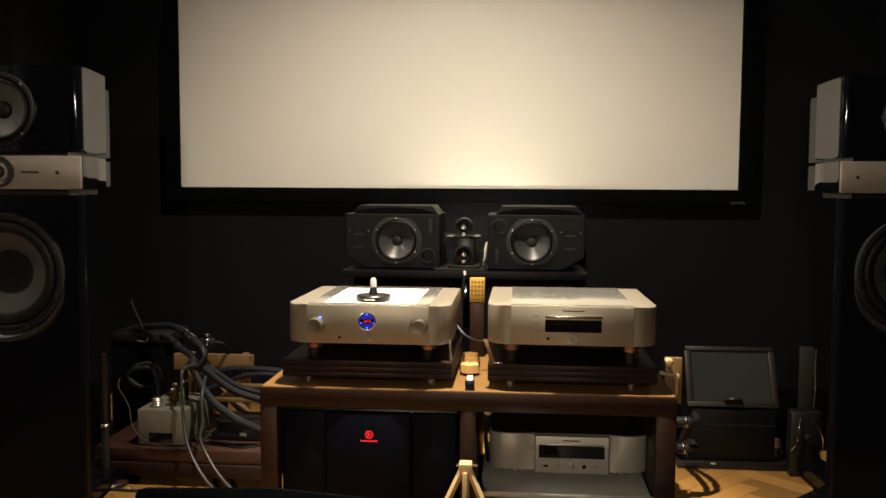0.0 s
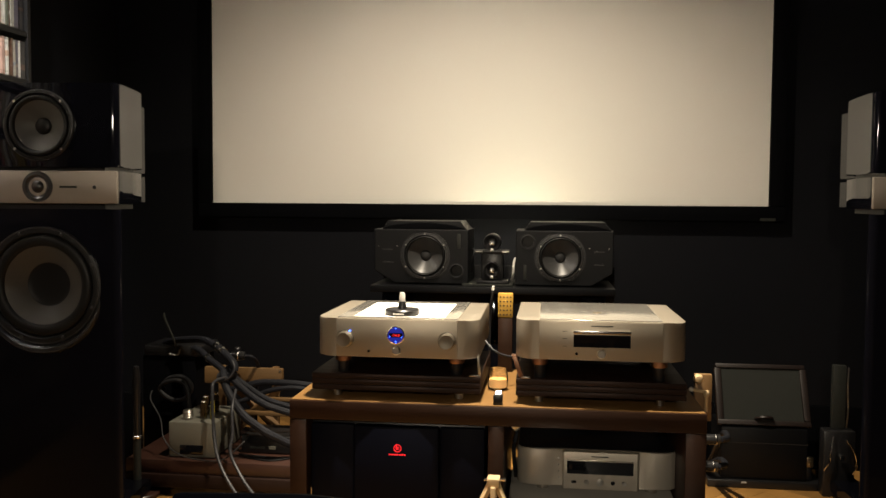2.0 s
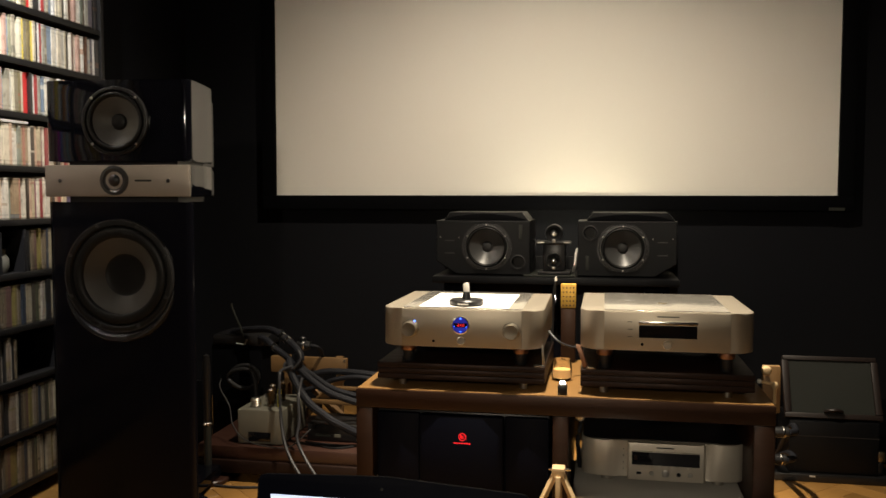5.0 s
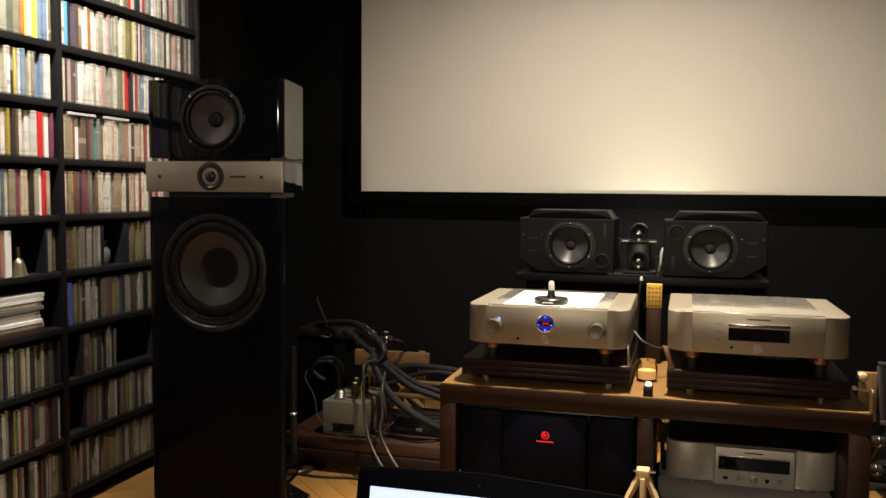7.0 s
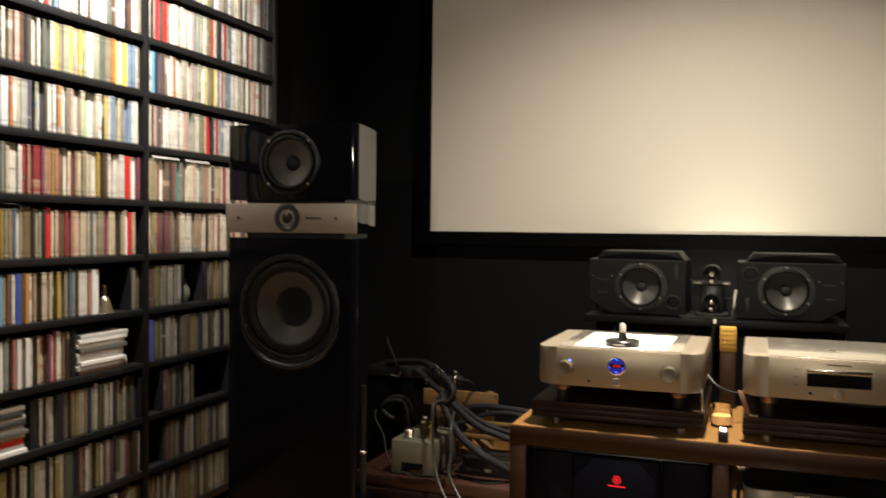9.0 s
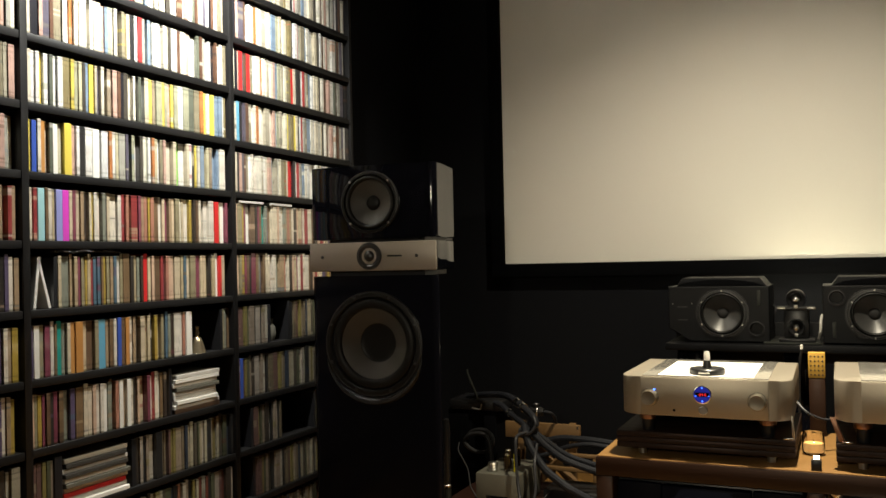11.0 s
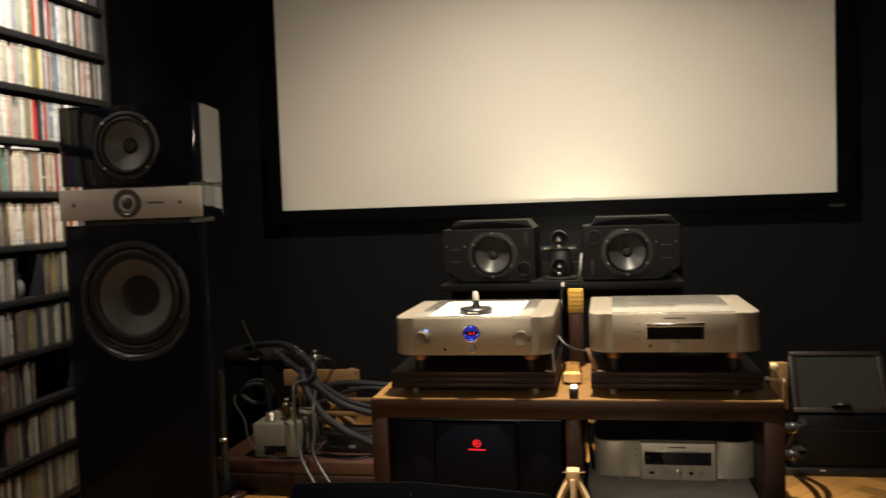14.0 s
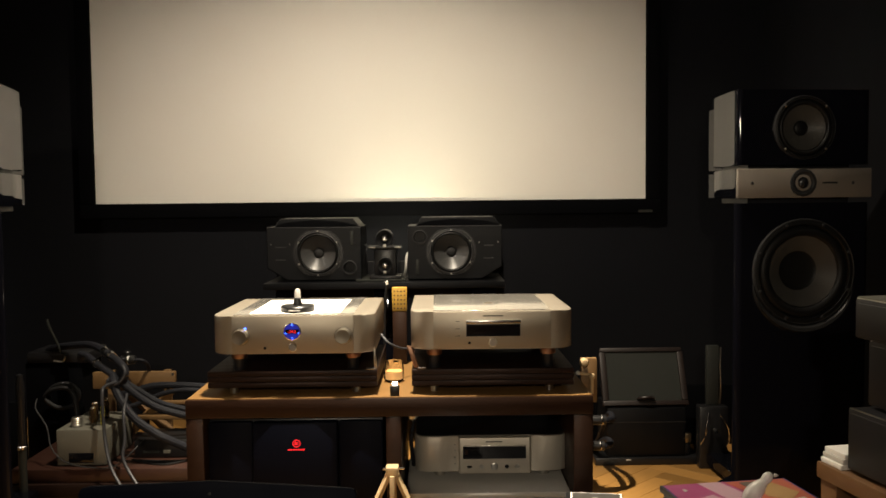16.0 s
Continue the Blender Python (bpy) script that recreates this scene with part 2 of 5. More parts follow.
PINKPRINT = material("magenta_print", (0.40, 0.035, 0.17), 0.35, vary=0.2, scale=10, fine=40, second=(0.5, 0.17, 0.3), coat=0.3)
PALEPINK = material("pale_pink_print", (0.7, 0.45, 0.52), 0.35, vary=0.15, scale=14, coat=0.3)
REDPRINT = material("red_orange_print", (0.58, 0.10, 0.08), 0.35, vary=0.3, scale=14, fine=40, second=(0.46, 0.2, 0.11), coat=0.3)
BLUEPRINT = material("blue_print", (0.03, 0.06, 0.3), 0.35, vary=0.2, scale=9, coat=0.3)
DARKPRINT = material("dark_sleeve", (0.03, 0.028, 0.026), 0.3, vary=0.4, scale=30, fine=90, second=(0.09, 0.085, 0.075), coat=0.4)
CERAMIC = material("white_ceramic", (0.62, 0.6, 0.55), 0.3, vary=0.12, scale=18)
PARQUET = material("oak_parquet", (0.46, 0.25, 0.075), 0.32, vary=0.3, scale=9, fine=70, bump=0.08, stretch=(0.5, 6, 6), coat=0.25, second=(0.31, 0.15, 0.04))
TABLEWOOD = material("dark_table_wood", (0.06, 0.034, 0.02), 0.4, vary=0.3, scale=7, fine=60, bump=0.1, stretch=(0.4, 4, 4))
BROWNTABLE = material("brown_side_table_wood", (0.17, 0.088, 0.038), 0.42, vary=0.28, scale=7, fine=60, bump=0.1, stretch=(0.4, 4, 4))
BELLBRASS = material("old_brass", (0.4, 0.33, 0.22), 0.3, metal=0.9, vary=0.2, scale=20)
FILM = material("clear_wrapping", (0.55, 0.55, 0.56), 0.2, vary=0.15, scale=30, bump=0.3, coat=0.6)
GLASS = glass_material("clear_glass", (0.98, 0.95, 0.9))
WAX = material("amber_wax", (0.75, 0.42, 0.14), 0.4, vary=0.1, scale=20)
# added glow stands for the lamp light caught in the glass
WAXGLOW = WAX.node_tree.nodes["Principled BSDF"].inputs
WAXGLOW["Emission Color"].default_value, WAXGLOW["Emission Strength"].default_value = (1.0, 0.55, 0.2, 1), 0.45
LEDRED = glow("red_led", (1.0, 0.02, 0.03), 0.9)
LEDBLUE = glow("blue_led", (0.05, 0.16, 1.0), 5.0)
LEDBLUEDIM = glow("blue_display", (0.01, 0.02, 0.45), 0.35)
LEDWHITE = glow("white_led", (1.0, 0.92, 0.82), 30.0)
SCREENGLOW = glow("laptop_display", (0.66, 0.77, 1.0), 1.0)

for dull in (TOPWOOD, ROSEWOOD, CONE, SURROUND, CABINETBLACK, WALNUT, LIDBLACK, BLACKWALL, VELVET, SLATE, BRAID, CEILPAINT, GREYPANEL):
    dull.node_tree.nodes["Principled BSDF"].inputs["Specular IOR Level"].default_value = 0.2

for matt in (SLATE, LIDBLACK, VELVET):
    matt.node_tree.nodes["Principled BSDF"].inputs["Specular IOR Level"].default_value = 0.06

SPINES = [(0.74, 0.72, 0.66), (0.42, 0.38, 0.29), (0.66, 0.62, 0.48), (0.03, 0.03, 0.03), (0.7, 0.68, 0.62), (0.25, 0.22, 0.15), (0.4, 0.05, 0.05), (0.7, 0.66, 0.56), (0.36, 0.35, 0.3), (0.55, 0.49, 0.36), (0.07, 0.062, 0.05), (0.74, 0.7, 0.6), (0.6, 0.48, 0.1), (0.22, 0.18, 0.09), (0.66, 0.66, 0.64), (0.2, 0.27, 0.36), (0.5, 0.33, 0.27), (0.72, 0.7, 0.64), (0.13, 0.07, 0.045), (0.45, 0.18, 0.06), (0.34, 0.34, 0.24), (0.56, 0.54, 0.47), (0.7, 0.69, 0.66), (0.12, 0.13, 0.1), (0.48, 0.44, 0.3), (0.02, 0.02, 0.025), (0.62, 0.56, 0.44), (0.1, 0.09, 0.12), (0.75, 0.73, 0.7), (0.3, 0.24, 0.17)]
# brown and dark spines, with their tones lowered for the weak light there
DIM_LOW_SPINES = [(0.15, 0.12, 0.08), (0.3, 0.26, 0.18), (0.05, 0.04, 0.03), (0.34, 0.31, 0.23), (0.02, 0.02, 0.02), (0.22, 0.1, 0.06), (0.42, 0.39, 0.32), (0.07, 0.06, 0.045), (0.2, 0.17, 0.06), (0.12, 0.04, 0.03), (0.26, 0.21, 0.16), (0.03, 0.04, 0.06), (0.195, 0.19, 0.16), (0.14, 0.08, 0.07), (0.08, 0.085, 0.05), (0.36, 0.32, 0.27)]
CASES_LOW_DIM = ramp_material("dimmed_cd_spines_in_low_rows", DIM_LOW_SPINES, "island", 0.4)
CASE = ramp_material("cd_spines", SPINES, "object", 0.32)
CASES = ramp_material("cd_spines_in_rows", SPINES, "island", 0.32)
# cream, brown and wine-red spines stand in the middle rows
WARM_SPINES = [(0.66, 0.58, 0.44), (0.36, 0.26, 0.16), (0.5, 0.42, 0.28), (0.04, 0.034, 0.03), (0.7, 0.64, 0.52), (0.2, 0.13, 0.07), (0.3, 0.05, 0.05), (0.62, 0.5, 0.34), (0.12, 0.09, 0.16), (0.44, 0.36, 0.22), (0.06, 0.045, 0.035), (0.68, 0.63, 0.54), (0.42, 0.3, 0.06), (0.16, 0.1, 0.06), (0.24, 0.25, 0.2), (0.42, 0.2, 0.14), (0.56, 0.47, 0.33), (0.09, 0.15, 0.2), (0.3, 0.26, 0.16), (0.6, 0.42, 0.3), (0.22, 0.06, 0.09), (0.64, 0.6, 0.52)]
WARMCASE = ramp_material("warm_cd_spines", WARM_SPINES, "object", 0.32)
WARMCASES = ramp_material("warm_cd_spines_in_rows", WARM_SPINES, "island", 0.32)
CASE_COLOURS = {"violet": (0.28, 0.3, 0.6), "black": (0.02, 0.02, 0.022), "teal": (0.02, 0.28, 0.24), "magenta": (0.65, 0.06, 0.5), "lime": (0.25, 0.6, 0.05), "yellow": (0.7, 0.56, 0.09), "red": (0.6, 0.03, 0.03), "white": (0.78, 0.76, 0.7), "blue": (0.05, 0.1, 0.42), "aqua": (0.35, 0.6, 0.62), "orange": (0.5, 0.24, 0.07), "sky": (0.13, 0.36, 0.52)}
CASE_PLAIN = {k: material("case_" + k, c, 0.3, vary=0.12, scale=40, fine=160, coat=0.4) for k, c in CASE_COLOURS.items()}


# ---- building helpers ----
def thing(name, at, label, category, group="", turn=0, kind=""):
    ob = new(name)
    ob.empty_display_size = 0.05
    ob.matrix_world = pose(*at, 0, 0, turn)
    return tagged(ob, label, category, group, kind)


def mesh_object(name, bm, mat, smooth=False):
    me = bpy.data.meshes.new(name)
    bmesh.ops.recalc_face_normals(bm, faces=bm.faces)
    bm.to_mesh(me)
    bm.free()
    me.materials.append(mat)
    if smooth:
        for p in me.polygons:
            p.use_smooth = True
        me.set_sharp_from_angle(angle=radians(35))
    return new(name, me)


def part(name, bm, mat, parent, label="", smooth=True):
    ob = mesh_object(name, bm, mat, smooth)
    ob.parent = parent
    return tagged(ob, label) if label else ob


def solid(name, bm, mat, label, category, group="", kind="", smooth=True):
    return tagged(mesh_object(name, bm, mat, smooth), label, category, group, kind)


def box(x0, x1, y0, y1, z0, z1, bevel=0.0, bm=None, steps=2):
    bm = bm or bmesh.new()
    made = bmesh.ops.create_cube(bm, size=1, matrix=Matrix.Translation(((x0 + x1) / 2, (y0 + y1) / 2, (z0 + z1) / 2)) @ Matrix.Diagonal((x1 - x0, y1 - y0, z1 - z0, 1)))
    if bevel:
        edges = list({e for v in made["verts"] for e in v.link_edges})
        bmesh.ops.bevel(bm, geom=edges, offset=bevel, segments=steps, profile=0.5, affect="EDGES")
    return bm


AXIS = {"z": Matrix(), "y": Matrix.Rotation(radians(90), 4, "X"), "x": Matrix.Rotation(radians(90), 4, "Y")}


def lathe(profile, at=(0, 0, 0), axis="z", seg=32, bm=None):
    """Turns rows of (radius, height) round an axis. With axis y, height runs towards -y, at the viewer."""
    bm = bm or bmesh.new()
    m = Matrix.Translation(at) @ AXIS[axis]
    rings = []
    for r, h in profile:
        if r < 1e-6:
            rings.append([bm.verts.new(m @ Vector((0, 0, h)))])
        else:
            rings.append([bm.verts.new(m @ Vector((r * math.cos(2 * math.pi * k / seg), r * math.sin(2 * math.pi * k / seg), h))) for k in range(seg)])
    for a, b in zip(rings, rings[1:]):
        for k in range(seg):
            k2 = (k + 1) % seg
            if len(a) == 1 and len(b) == 1:
                continue
            if len(a) == 1:
                bm.faces.new((a[0], b[k], b[k2]))
            elif len(b) == 1:
                bm.faces.new((a[k], a[k2], b[0]))
            else:
                bm.faces.new((a[k], a[k2], b[k2], b[k]))
    return bm


def disc(r, h, at, axis="z", seg=32, edge=0.0, bm=None):
    e = min(edge, h / 2, r / 2)
    rows = [(0, 0), (r - e, 0), (r, e), (r, h - e), (r - e, h), (0, h)] if e else [(0, 0), (r, 0), (r, h), (0, h)]
    return lathe(rows, at, axis, seg, bm)


def prism(outline, y0, y1, bevel=0.0, axis="y", bm=None):
    """Pushes an outline of (a, b) out along an axis: for y it is (x, z), for z (x, y), for x (y, z)."""
    bm = bm or bmesh.new()

    def put(a, b, c):
        return (a, c, b) if axis == "y" else (a, b, c) if axis == "z" else (c, a, b)

    lo = [bm.verts.new(put(a, b, y0)) for a, b in outline]
    hi = [bm.verts.new(put(a, b, y1)) for a, b in outline]
    n = len(outline)
    faces = [bm.faces.new(lo), bm.faces.new(hi)] + [bm.faces.new((lo[k], lo[(k + 1) % n], hi[(k + 1) % n], hi[k])) for k in range(n)]
    if bevel:
        bmesh.ops.bevel(bm, geom=list({e for f in faces[:2] for e in f.edges}), offset=bevel, segments=2, profile=0.5, affect="EDGES")
    return bm


def smooth_line(points, steps=8):
    p = [Vector(q) for q in points]
    p = [2 * p[0] - p[1], *p, 2 * p[-1] - p[-2]]
    out = []
    for k in range(1, len(p) - 2):
        for s in range(steps):
            t = s / steps
            out.append(0.5 * (2 * p[k] + (p[k + 1] - p[k - 1]) * t + (2 * p[k - 1] - 5 * p[k] + 4 * p[k + 1] - p[k + 2]) * t * t + (3 * p[k] - p[k - 1] - 3 * p[k + 1] + p[k + 2]) * t ** 3))
    return out + [p[-2]]


def tube(points, r, seg=10, bm=None, steps=8, bend=True):
    bm = bm or bmesh.new()
    line = smooth_line(points, steps) if bend else [Vector(q) for q in points]
    rings, up = [], Vector((0.13, 0.2, 0.97)).normalized()
    for k, q in enumerate(line):
        d = (line[min(k + 1, len(line) - 1)] - line[max(k - 1, 0)]).normalized()
        a = d.cross(up)
        a = (a if a.length > 1e-3 else d.cross(Vector((1, 0, 0)))).normalized()
        b = a.cross(d)
        rings.append([bm.verts.new(q + r * (math.cos(2 * math.pi * s / seg) * a + math.sin(2 * math.pi * s / seg) * b)) for s in range(seg)])
    for a, b in zip(rings, rings[1:]):
        for s in range(seg):
            bm.faces.new((a[s], a[(s + 1) % seg], b[(s + 1) % seg], b[s]))
    bm.faces.new(rings[0][::-1])
    bm.faces.new(rings[-1])
    return bm


def cut(ob, *cutters, sharp=12):
    """Takes the cutters' shapes out of a mesh, once and for all."""
    tools = []
    for bm in cutters:
        tool = mesh_object("cutter", bm, ob.data.materials[0])
        mod = ob.modifiers.new("cut", "BOOLEAN")
        mod.operation, mod.object, mod.solver = "DIFFERENCE", tool, "EXACT"
        tools.append(tool)
    me = bpy.data.meshes.new_from_object(ob.evaluated_get(bpy.context.evaluated_depsgraph_get()))
    ob.modifiers.clear()
    ob.data = me
    me.set_sharp_from_angle(angle=radians(sharp))
    for tool in tools:
        bpy.data.objects.remove(tool)
    return ob


def lettering(name, text, size, at, mat, parent, label=""):
    """Raised letters that face -y."""
    cu = bpy.data.curves.new(name, "FONT")
    cu.body, cu.size, cu.align_x, cu.align_y, cu.extrude = text, size, "CENTER", "CENTER", 0.0004
    tmp = new("lettering_source", cu)
    me = bpy.data.meshes.new_from_object(tmp.evaluated_get(bpy.context.evaluated_depsgraph_get()))
    bpy.data.objects.remove(tmp)
    me.materials.clear()
    me.materials.append(mat)
    ob = new(name, me)
    ob.parent = parent
    ob.matrix_local = pose(*at, 90, 0, 0)
    return tagged(ob, label) if label else ob


# ---- room ----
X0, X1, Y0, Y1, TOP = -1.87, 1.50, -1.8, 3.80, 2.6
solid("wall_north", box(X0 - 0.12, X1 + 0.12, Y1, Y1 + 0.12, 0, TOP), BLACKWALL, "matt black painted wall behind the screen", "wall", kind="structure", smooth=False)
solid("wall_south", box(X0 - 0.12, X1 + 0.12, Y0 - 0.12, Y0, 0, TOP), BLACKWALL, "matt black painted wall", "wall", kind="structure", smooth=False)
solid("wall_west", box(X0 - 0.12, X0, Y0, Y1, 0, TOP), BLACKWALL, "matt black painted side wall behind the shelves", "wall", kind="structure", smooth=False)
solid("wall_east", box(X1, X1 + 0.12, Y0, Y1, 0, TOP), BLACKWALL, "matt black painted side wall", "wall", kind="structure", smooth=False)
solid("ceiling", box(X0 - 0.12, X1 + 0.12, Y0 - 0.12, Y1 + 0.12, TOP, TOP + 0.1), CEILPAINT, "dark painted ceiling", "ceiling", kind="structure", smooth=False)
floor = solid("floor", box(X0, X1, Y0, Y1, -0.12, -0.012), TABLEWOOD, "oak herringbone parquet floor", "floor", kind="structure", smooth=False)


# ---- projection screen ----
def projection_screen(x0, x1, z0, z1, y):
    s = thing("projection_screen", ((x0 + x1) / 2, y, z0), "large white projection screen in a black velvet frame", "screen")
    w, h, f = (x1 - x0) / 2, z1 - z0, 0.062
    part("canvas", box(-w, w, -0.006, 0.0, 0, h), CANVAS, s, "matt white canvas", smooth=False)
    part("bottom_frame", box(-w - f, w + f, -0.026, 0.006, -f, -0.0005, 0.004), VELVET, s, "black velvet frame")
    part("top_frame", box(-w - f, w + f, -0.026, 0.006, h + 0.0005, h + f, 0.004), VELVET, s, "black velvet frame")
    part("side_frame", box(-w - f, -w - 0.0005, -0.026, 0.006, 0, h, 0.004), VELVET, s, "black velvet frame")
    part("side_frame", box(w + 0.0005, w + f, -0.026, 0.006, 0, h, 0.004), VELVET, s, "black velvet frame")
    part("badge", box(w - 0.035, w + 0.025, -0.029, -0.0262, -f + 0.002, -f + 0.014), GREYPANEL, s, "small grey badge")
    part("wall_bracket", box(-w * 0.7, w * 0.7, 0.0062, Y1 - y, h * 0.5, h * 0.55), BLACKMETAL, s)
    return s


projection_screen(-1.415, 0.972, 0.944, 2.287, 3.765)


# ---- floor-standing loudspeakers ----
def cabinet_outline(w, d, front=0.02, slim=False):
    """Plan of a cabinet: rounded front corners and sides that taper to the back."""
    pts = []
    for k in range(11):
        a = radians(90 * k / 10)
        pts.append((w - front + front * math.sin(a) if k else w - front, 0.016 * (1 - math.cos(a))))
    if slim:
        pts += [(w * 0.9, 0.05), (w * 0.68, 0.115), (w * 0.4, 0.2), (w * 0.12, 0.32), (w * 0.1, 0.36)]
        return pts + [(-x, y) for x, y in reversed(pts)]
    pts += [(w * 0.975, 0.05), (w * 0.935, 0.12), (w * 0.885, 0.205), (w * 0.86, 0.212), (w * 0.22, 0.315), (w * 0.2, d)]
    return [(x, y) for x, y in pts] + [(-x, y) for x, y in reversed(pts)]


def driver(name, parent, at, r_out, r_cone, r_cap, deep, cone, cap, screws, label, bulge=0.35):
    """A loudspeaker chassis that faces -y: ring, rubber surround, dished cone and cap, screws."""
    ring = part(name, lathe([(r_out * 0.972, 0.0088), (r_out * 0.955, 0.0098), (r_out * 0.9, 0.010), (r_out * 0.87, 0.004), (r_out * 0.87, -0.004)], at, "y", 64), SURROUND if r_out > 0.086 else RINGGREY, parent, label)
    part("rim", lathe([(r_out, -0.004), (r_out, 0.007), (r_out * 0.993, 0.0095), (r_out * 0.978, 0.0098), (r_out * 0.971, 0.0085)], at, "y", 64), RINGGREY, ring, "thin grey rim")
    s = []
    for k in range(9):
        a = math.pi * k / 8
        mid, wid = (r_out * 0.868 + r_cone) / 2, (r_out * 0.868 - r_cone) / 2
        s.append((mid + wid * math.cos(a), 0.001 + 0.009 * math.sin(a)))
    part("surround", lathe(s, at, "y", 56), SURROUND, ring)
    part("cone", lathe([(r_cone, 0.001), (r_cone * 0.8, -deep * 0.35), (r_cap, -deep)], at, "y", 56), cone, ring)
    part("dust_cap", lathe([(r_cap * 1.02, -deep + 0.001)] + [(r_cap * math.cos(radians(15 * k)), -deep + 0.001 + r_cap * bulge * math.sin(radians(15 * k))) for k in range(1, 7)], at, "y", 40), cap, ring)
    for k in range(screws):
        a = 2 * math.pi * (k + 0.5) / screws
        part("screw", disc(0.0045 if r_out > 0.1 else 0.0035, 0.003, (at[0] + r_out * 0.94 * math.cos(a), at[1] - 0.009, at[2] + r_out * 0.94 * math.sin(a)), "y", 10, 0.001), RINGGREY if r_out > 0.1 else SILVER, ring)
    return ring


def floor_speaker(at, label, turn=0):
    s = thing("floor_standing_speaker", at, label, "loudspeaker", "pair of floor-standing speakers", turn)
    w, d = 0.197, 0.62
    # base
    part("base_plate", prism(cabinet_outline(w * 1.12, d * 1.04), 0.02, 0.055, 0.006, "z"), LACQUER, s)
    for x in (-0.17, 0.17):
        for y in (0.05, 0.25):
            part("foot", lathe([(0.0, 0), (0.012, 0), (0.02, 0.008), (0.02, 0.021), (0, 0.021)], (x * (1 if y < 0.1 else 0.8), y, 0), "z", 20), CHROME, s)
    low = cut(mesh_object("bass_cabinet", prism(cabinet_outline(w, d, slim=True), 0.055, 0.928, 0.004, "z"), BASSLACQUER, True), disc(0.138, 0.09, (0.0, 0.05, 0.735), "y", 56))
    low.parent = tagged(low, "piano black lacquered bass cabinet") and s
    driver("woofer", low, (0.0, -0.001, 0.735), 0.149, 0.100, 0.055, 0.030, CONE, SURROUND, 8, "large woofer with a grey ring cone", -0.12)
    # a glossy scoop swells out of the cabinet under the woofer
    scoop, rows = bmesh.new(), []
    for k in range(41):
        a = radians(-168 + 156 * k / 40)
        grow = math.sin(math.pi * k / 40) ** 0.7
        ring = [(0.1492, 0.004), (0.1492 + 0.010 * grow, 0.004 + 0.013 * grow), (0.1492 + 0.019 * grow, 0.004 + 0.015 * grow), (0.1492 + 0.026 * grow, 0.002 + 0.004 * grow), (0.1492 + 0.027 * grow, -0.006)]
        rows.append([scoop.verts.new((r * math.cos(a), -h, 0.735 + r * math.sin(a))) for r, h in ring])
    for p0, p1 in zip(rows, rows[1:]):
        for i in range(4):
            scoop.faces.new((p0[i], p0[i + 1], p1[i + 1], p1[i]))
    part("lip", scoop, GLOSSLIP, low, "glossy black lip under the woofer")
    band = part("tweeter_band", prism(cabinet_outline(w * 0.985, d * 0.9, 0.012), 0.942, 1.024, 0.002, "z"), LACQUER, s)
    part("front_plate", box(-w, w, -0.008, 0.004, 0.942, 1.024, 0.003), BANDWOOD, band, "satin champagne front plate")
    part("tweeter", lathe([(0.039, 0.008), (0.038, 0.011), (0.030, 0.012), (0.026, 0.009), (0.024, 0.009)], (-0.006, 0, 0.984), "y", 40), RINGGREY, band, "tweeter in a dark ring")
    part("dome", lathe([(0.0245, 0.0085), (0.018, 0.006), (0.014, 0.010), (0.008, 0.014), (0, 0.015)], (-0.006, 0, 0.984), "y", 32), BLACKPLASTIC, band)
    for x in (-0.155, 0.14):
        part("screw", disc(0.005, 0.003, (x, -0.0075, 0.983), "y", 14, 0.001), RINGGREY, band)
    part("name_bar", box(0.05, 0.095, -0.0086, -0.0082, 0.981, 0.986), GREYPANEL, band, "faint name bar")
    neck = part("neck", box(-w * 0.76, w * 0.76, 0.03, 0.2, 0.928, 0.942), BLACKMETAL, s)
    part("upper_neck", box(-w * 0.76, w * 0.76, 0.03, 0.2, 1.024, 1.034), BLACKMETAL, s)
    head = cut(mesh_object("midrange_head", prism(cabinet_outline(w, d * 0.9), 1.034, 1.243, 0.004, "z"), LACQUER, True), disc(0.078, 0.07, (-0.002, 0.04, 1.137), "y", 56))
    head.parent = tagged(head, "piano black lacquered midrange head") and s
    driver("midrange", head, (-0.002, -0.001, 1.137), 0.089, 0.063, 0.021, 0.020, CONE, SURROUND, 4, "midrange driver with a grey cone")
    return s


SPEAKER_L = floor_speaker((-1.196, 2.098, 0), "tall piano black floor-standing speaker beside the music shelves", 4)
SPEAKER_R = floor_speaker((1.0925, 2.424, 0), "tall piano black floor-standing speaker beside the dark side wall", 5.5)


# ---- equipment rack ----
def equipment_rack():
    x0, x1, y0, y1, h = -0.603, 0.470, 2.25, 2.76, 0.428
    r = thing("equipment_rack", (0, 0, 0), "low dark walnut equipment rack with two open bays", "rack")
    part("top", box(x0, x1, y0, y1, h - 0.05, h, 0.003), WALNUT, r, "dark walnut top frame")
    part("top_veneer", box(x0 + 0.004, x1 - 0.004, y0 + 0.003, y1 - 0.004, h - 0.002, h + 0.0025, 0.001), TOPWOOD, r, "oiled amber wood top surface")
    for a, b in ((x0, x0 + 0.046), (-0.077, -0.036), (x1 - 0.052, x1)):
        part("upright", box(a, b, y0 + 0.002, y1 - 0.002, 0, h - 0.0505, 0.003), WALNUT, r)
    part("shelf", box(-0.0355, x1 - 0.0525, y0 + 0.03, y1 - 0.02, 0.085, 0.115, 0.002), WALNUT, r)
    part("back_panel", box(x0 + 0.047, -0.078, y1 - 0.02, y1 - 0.006, 0.02, h - 0.052), WALNUT, r)
    return r


equipment_rack()
RT = 0.4305


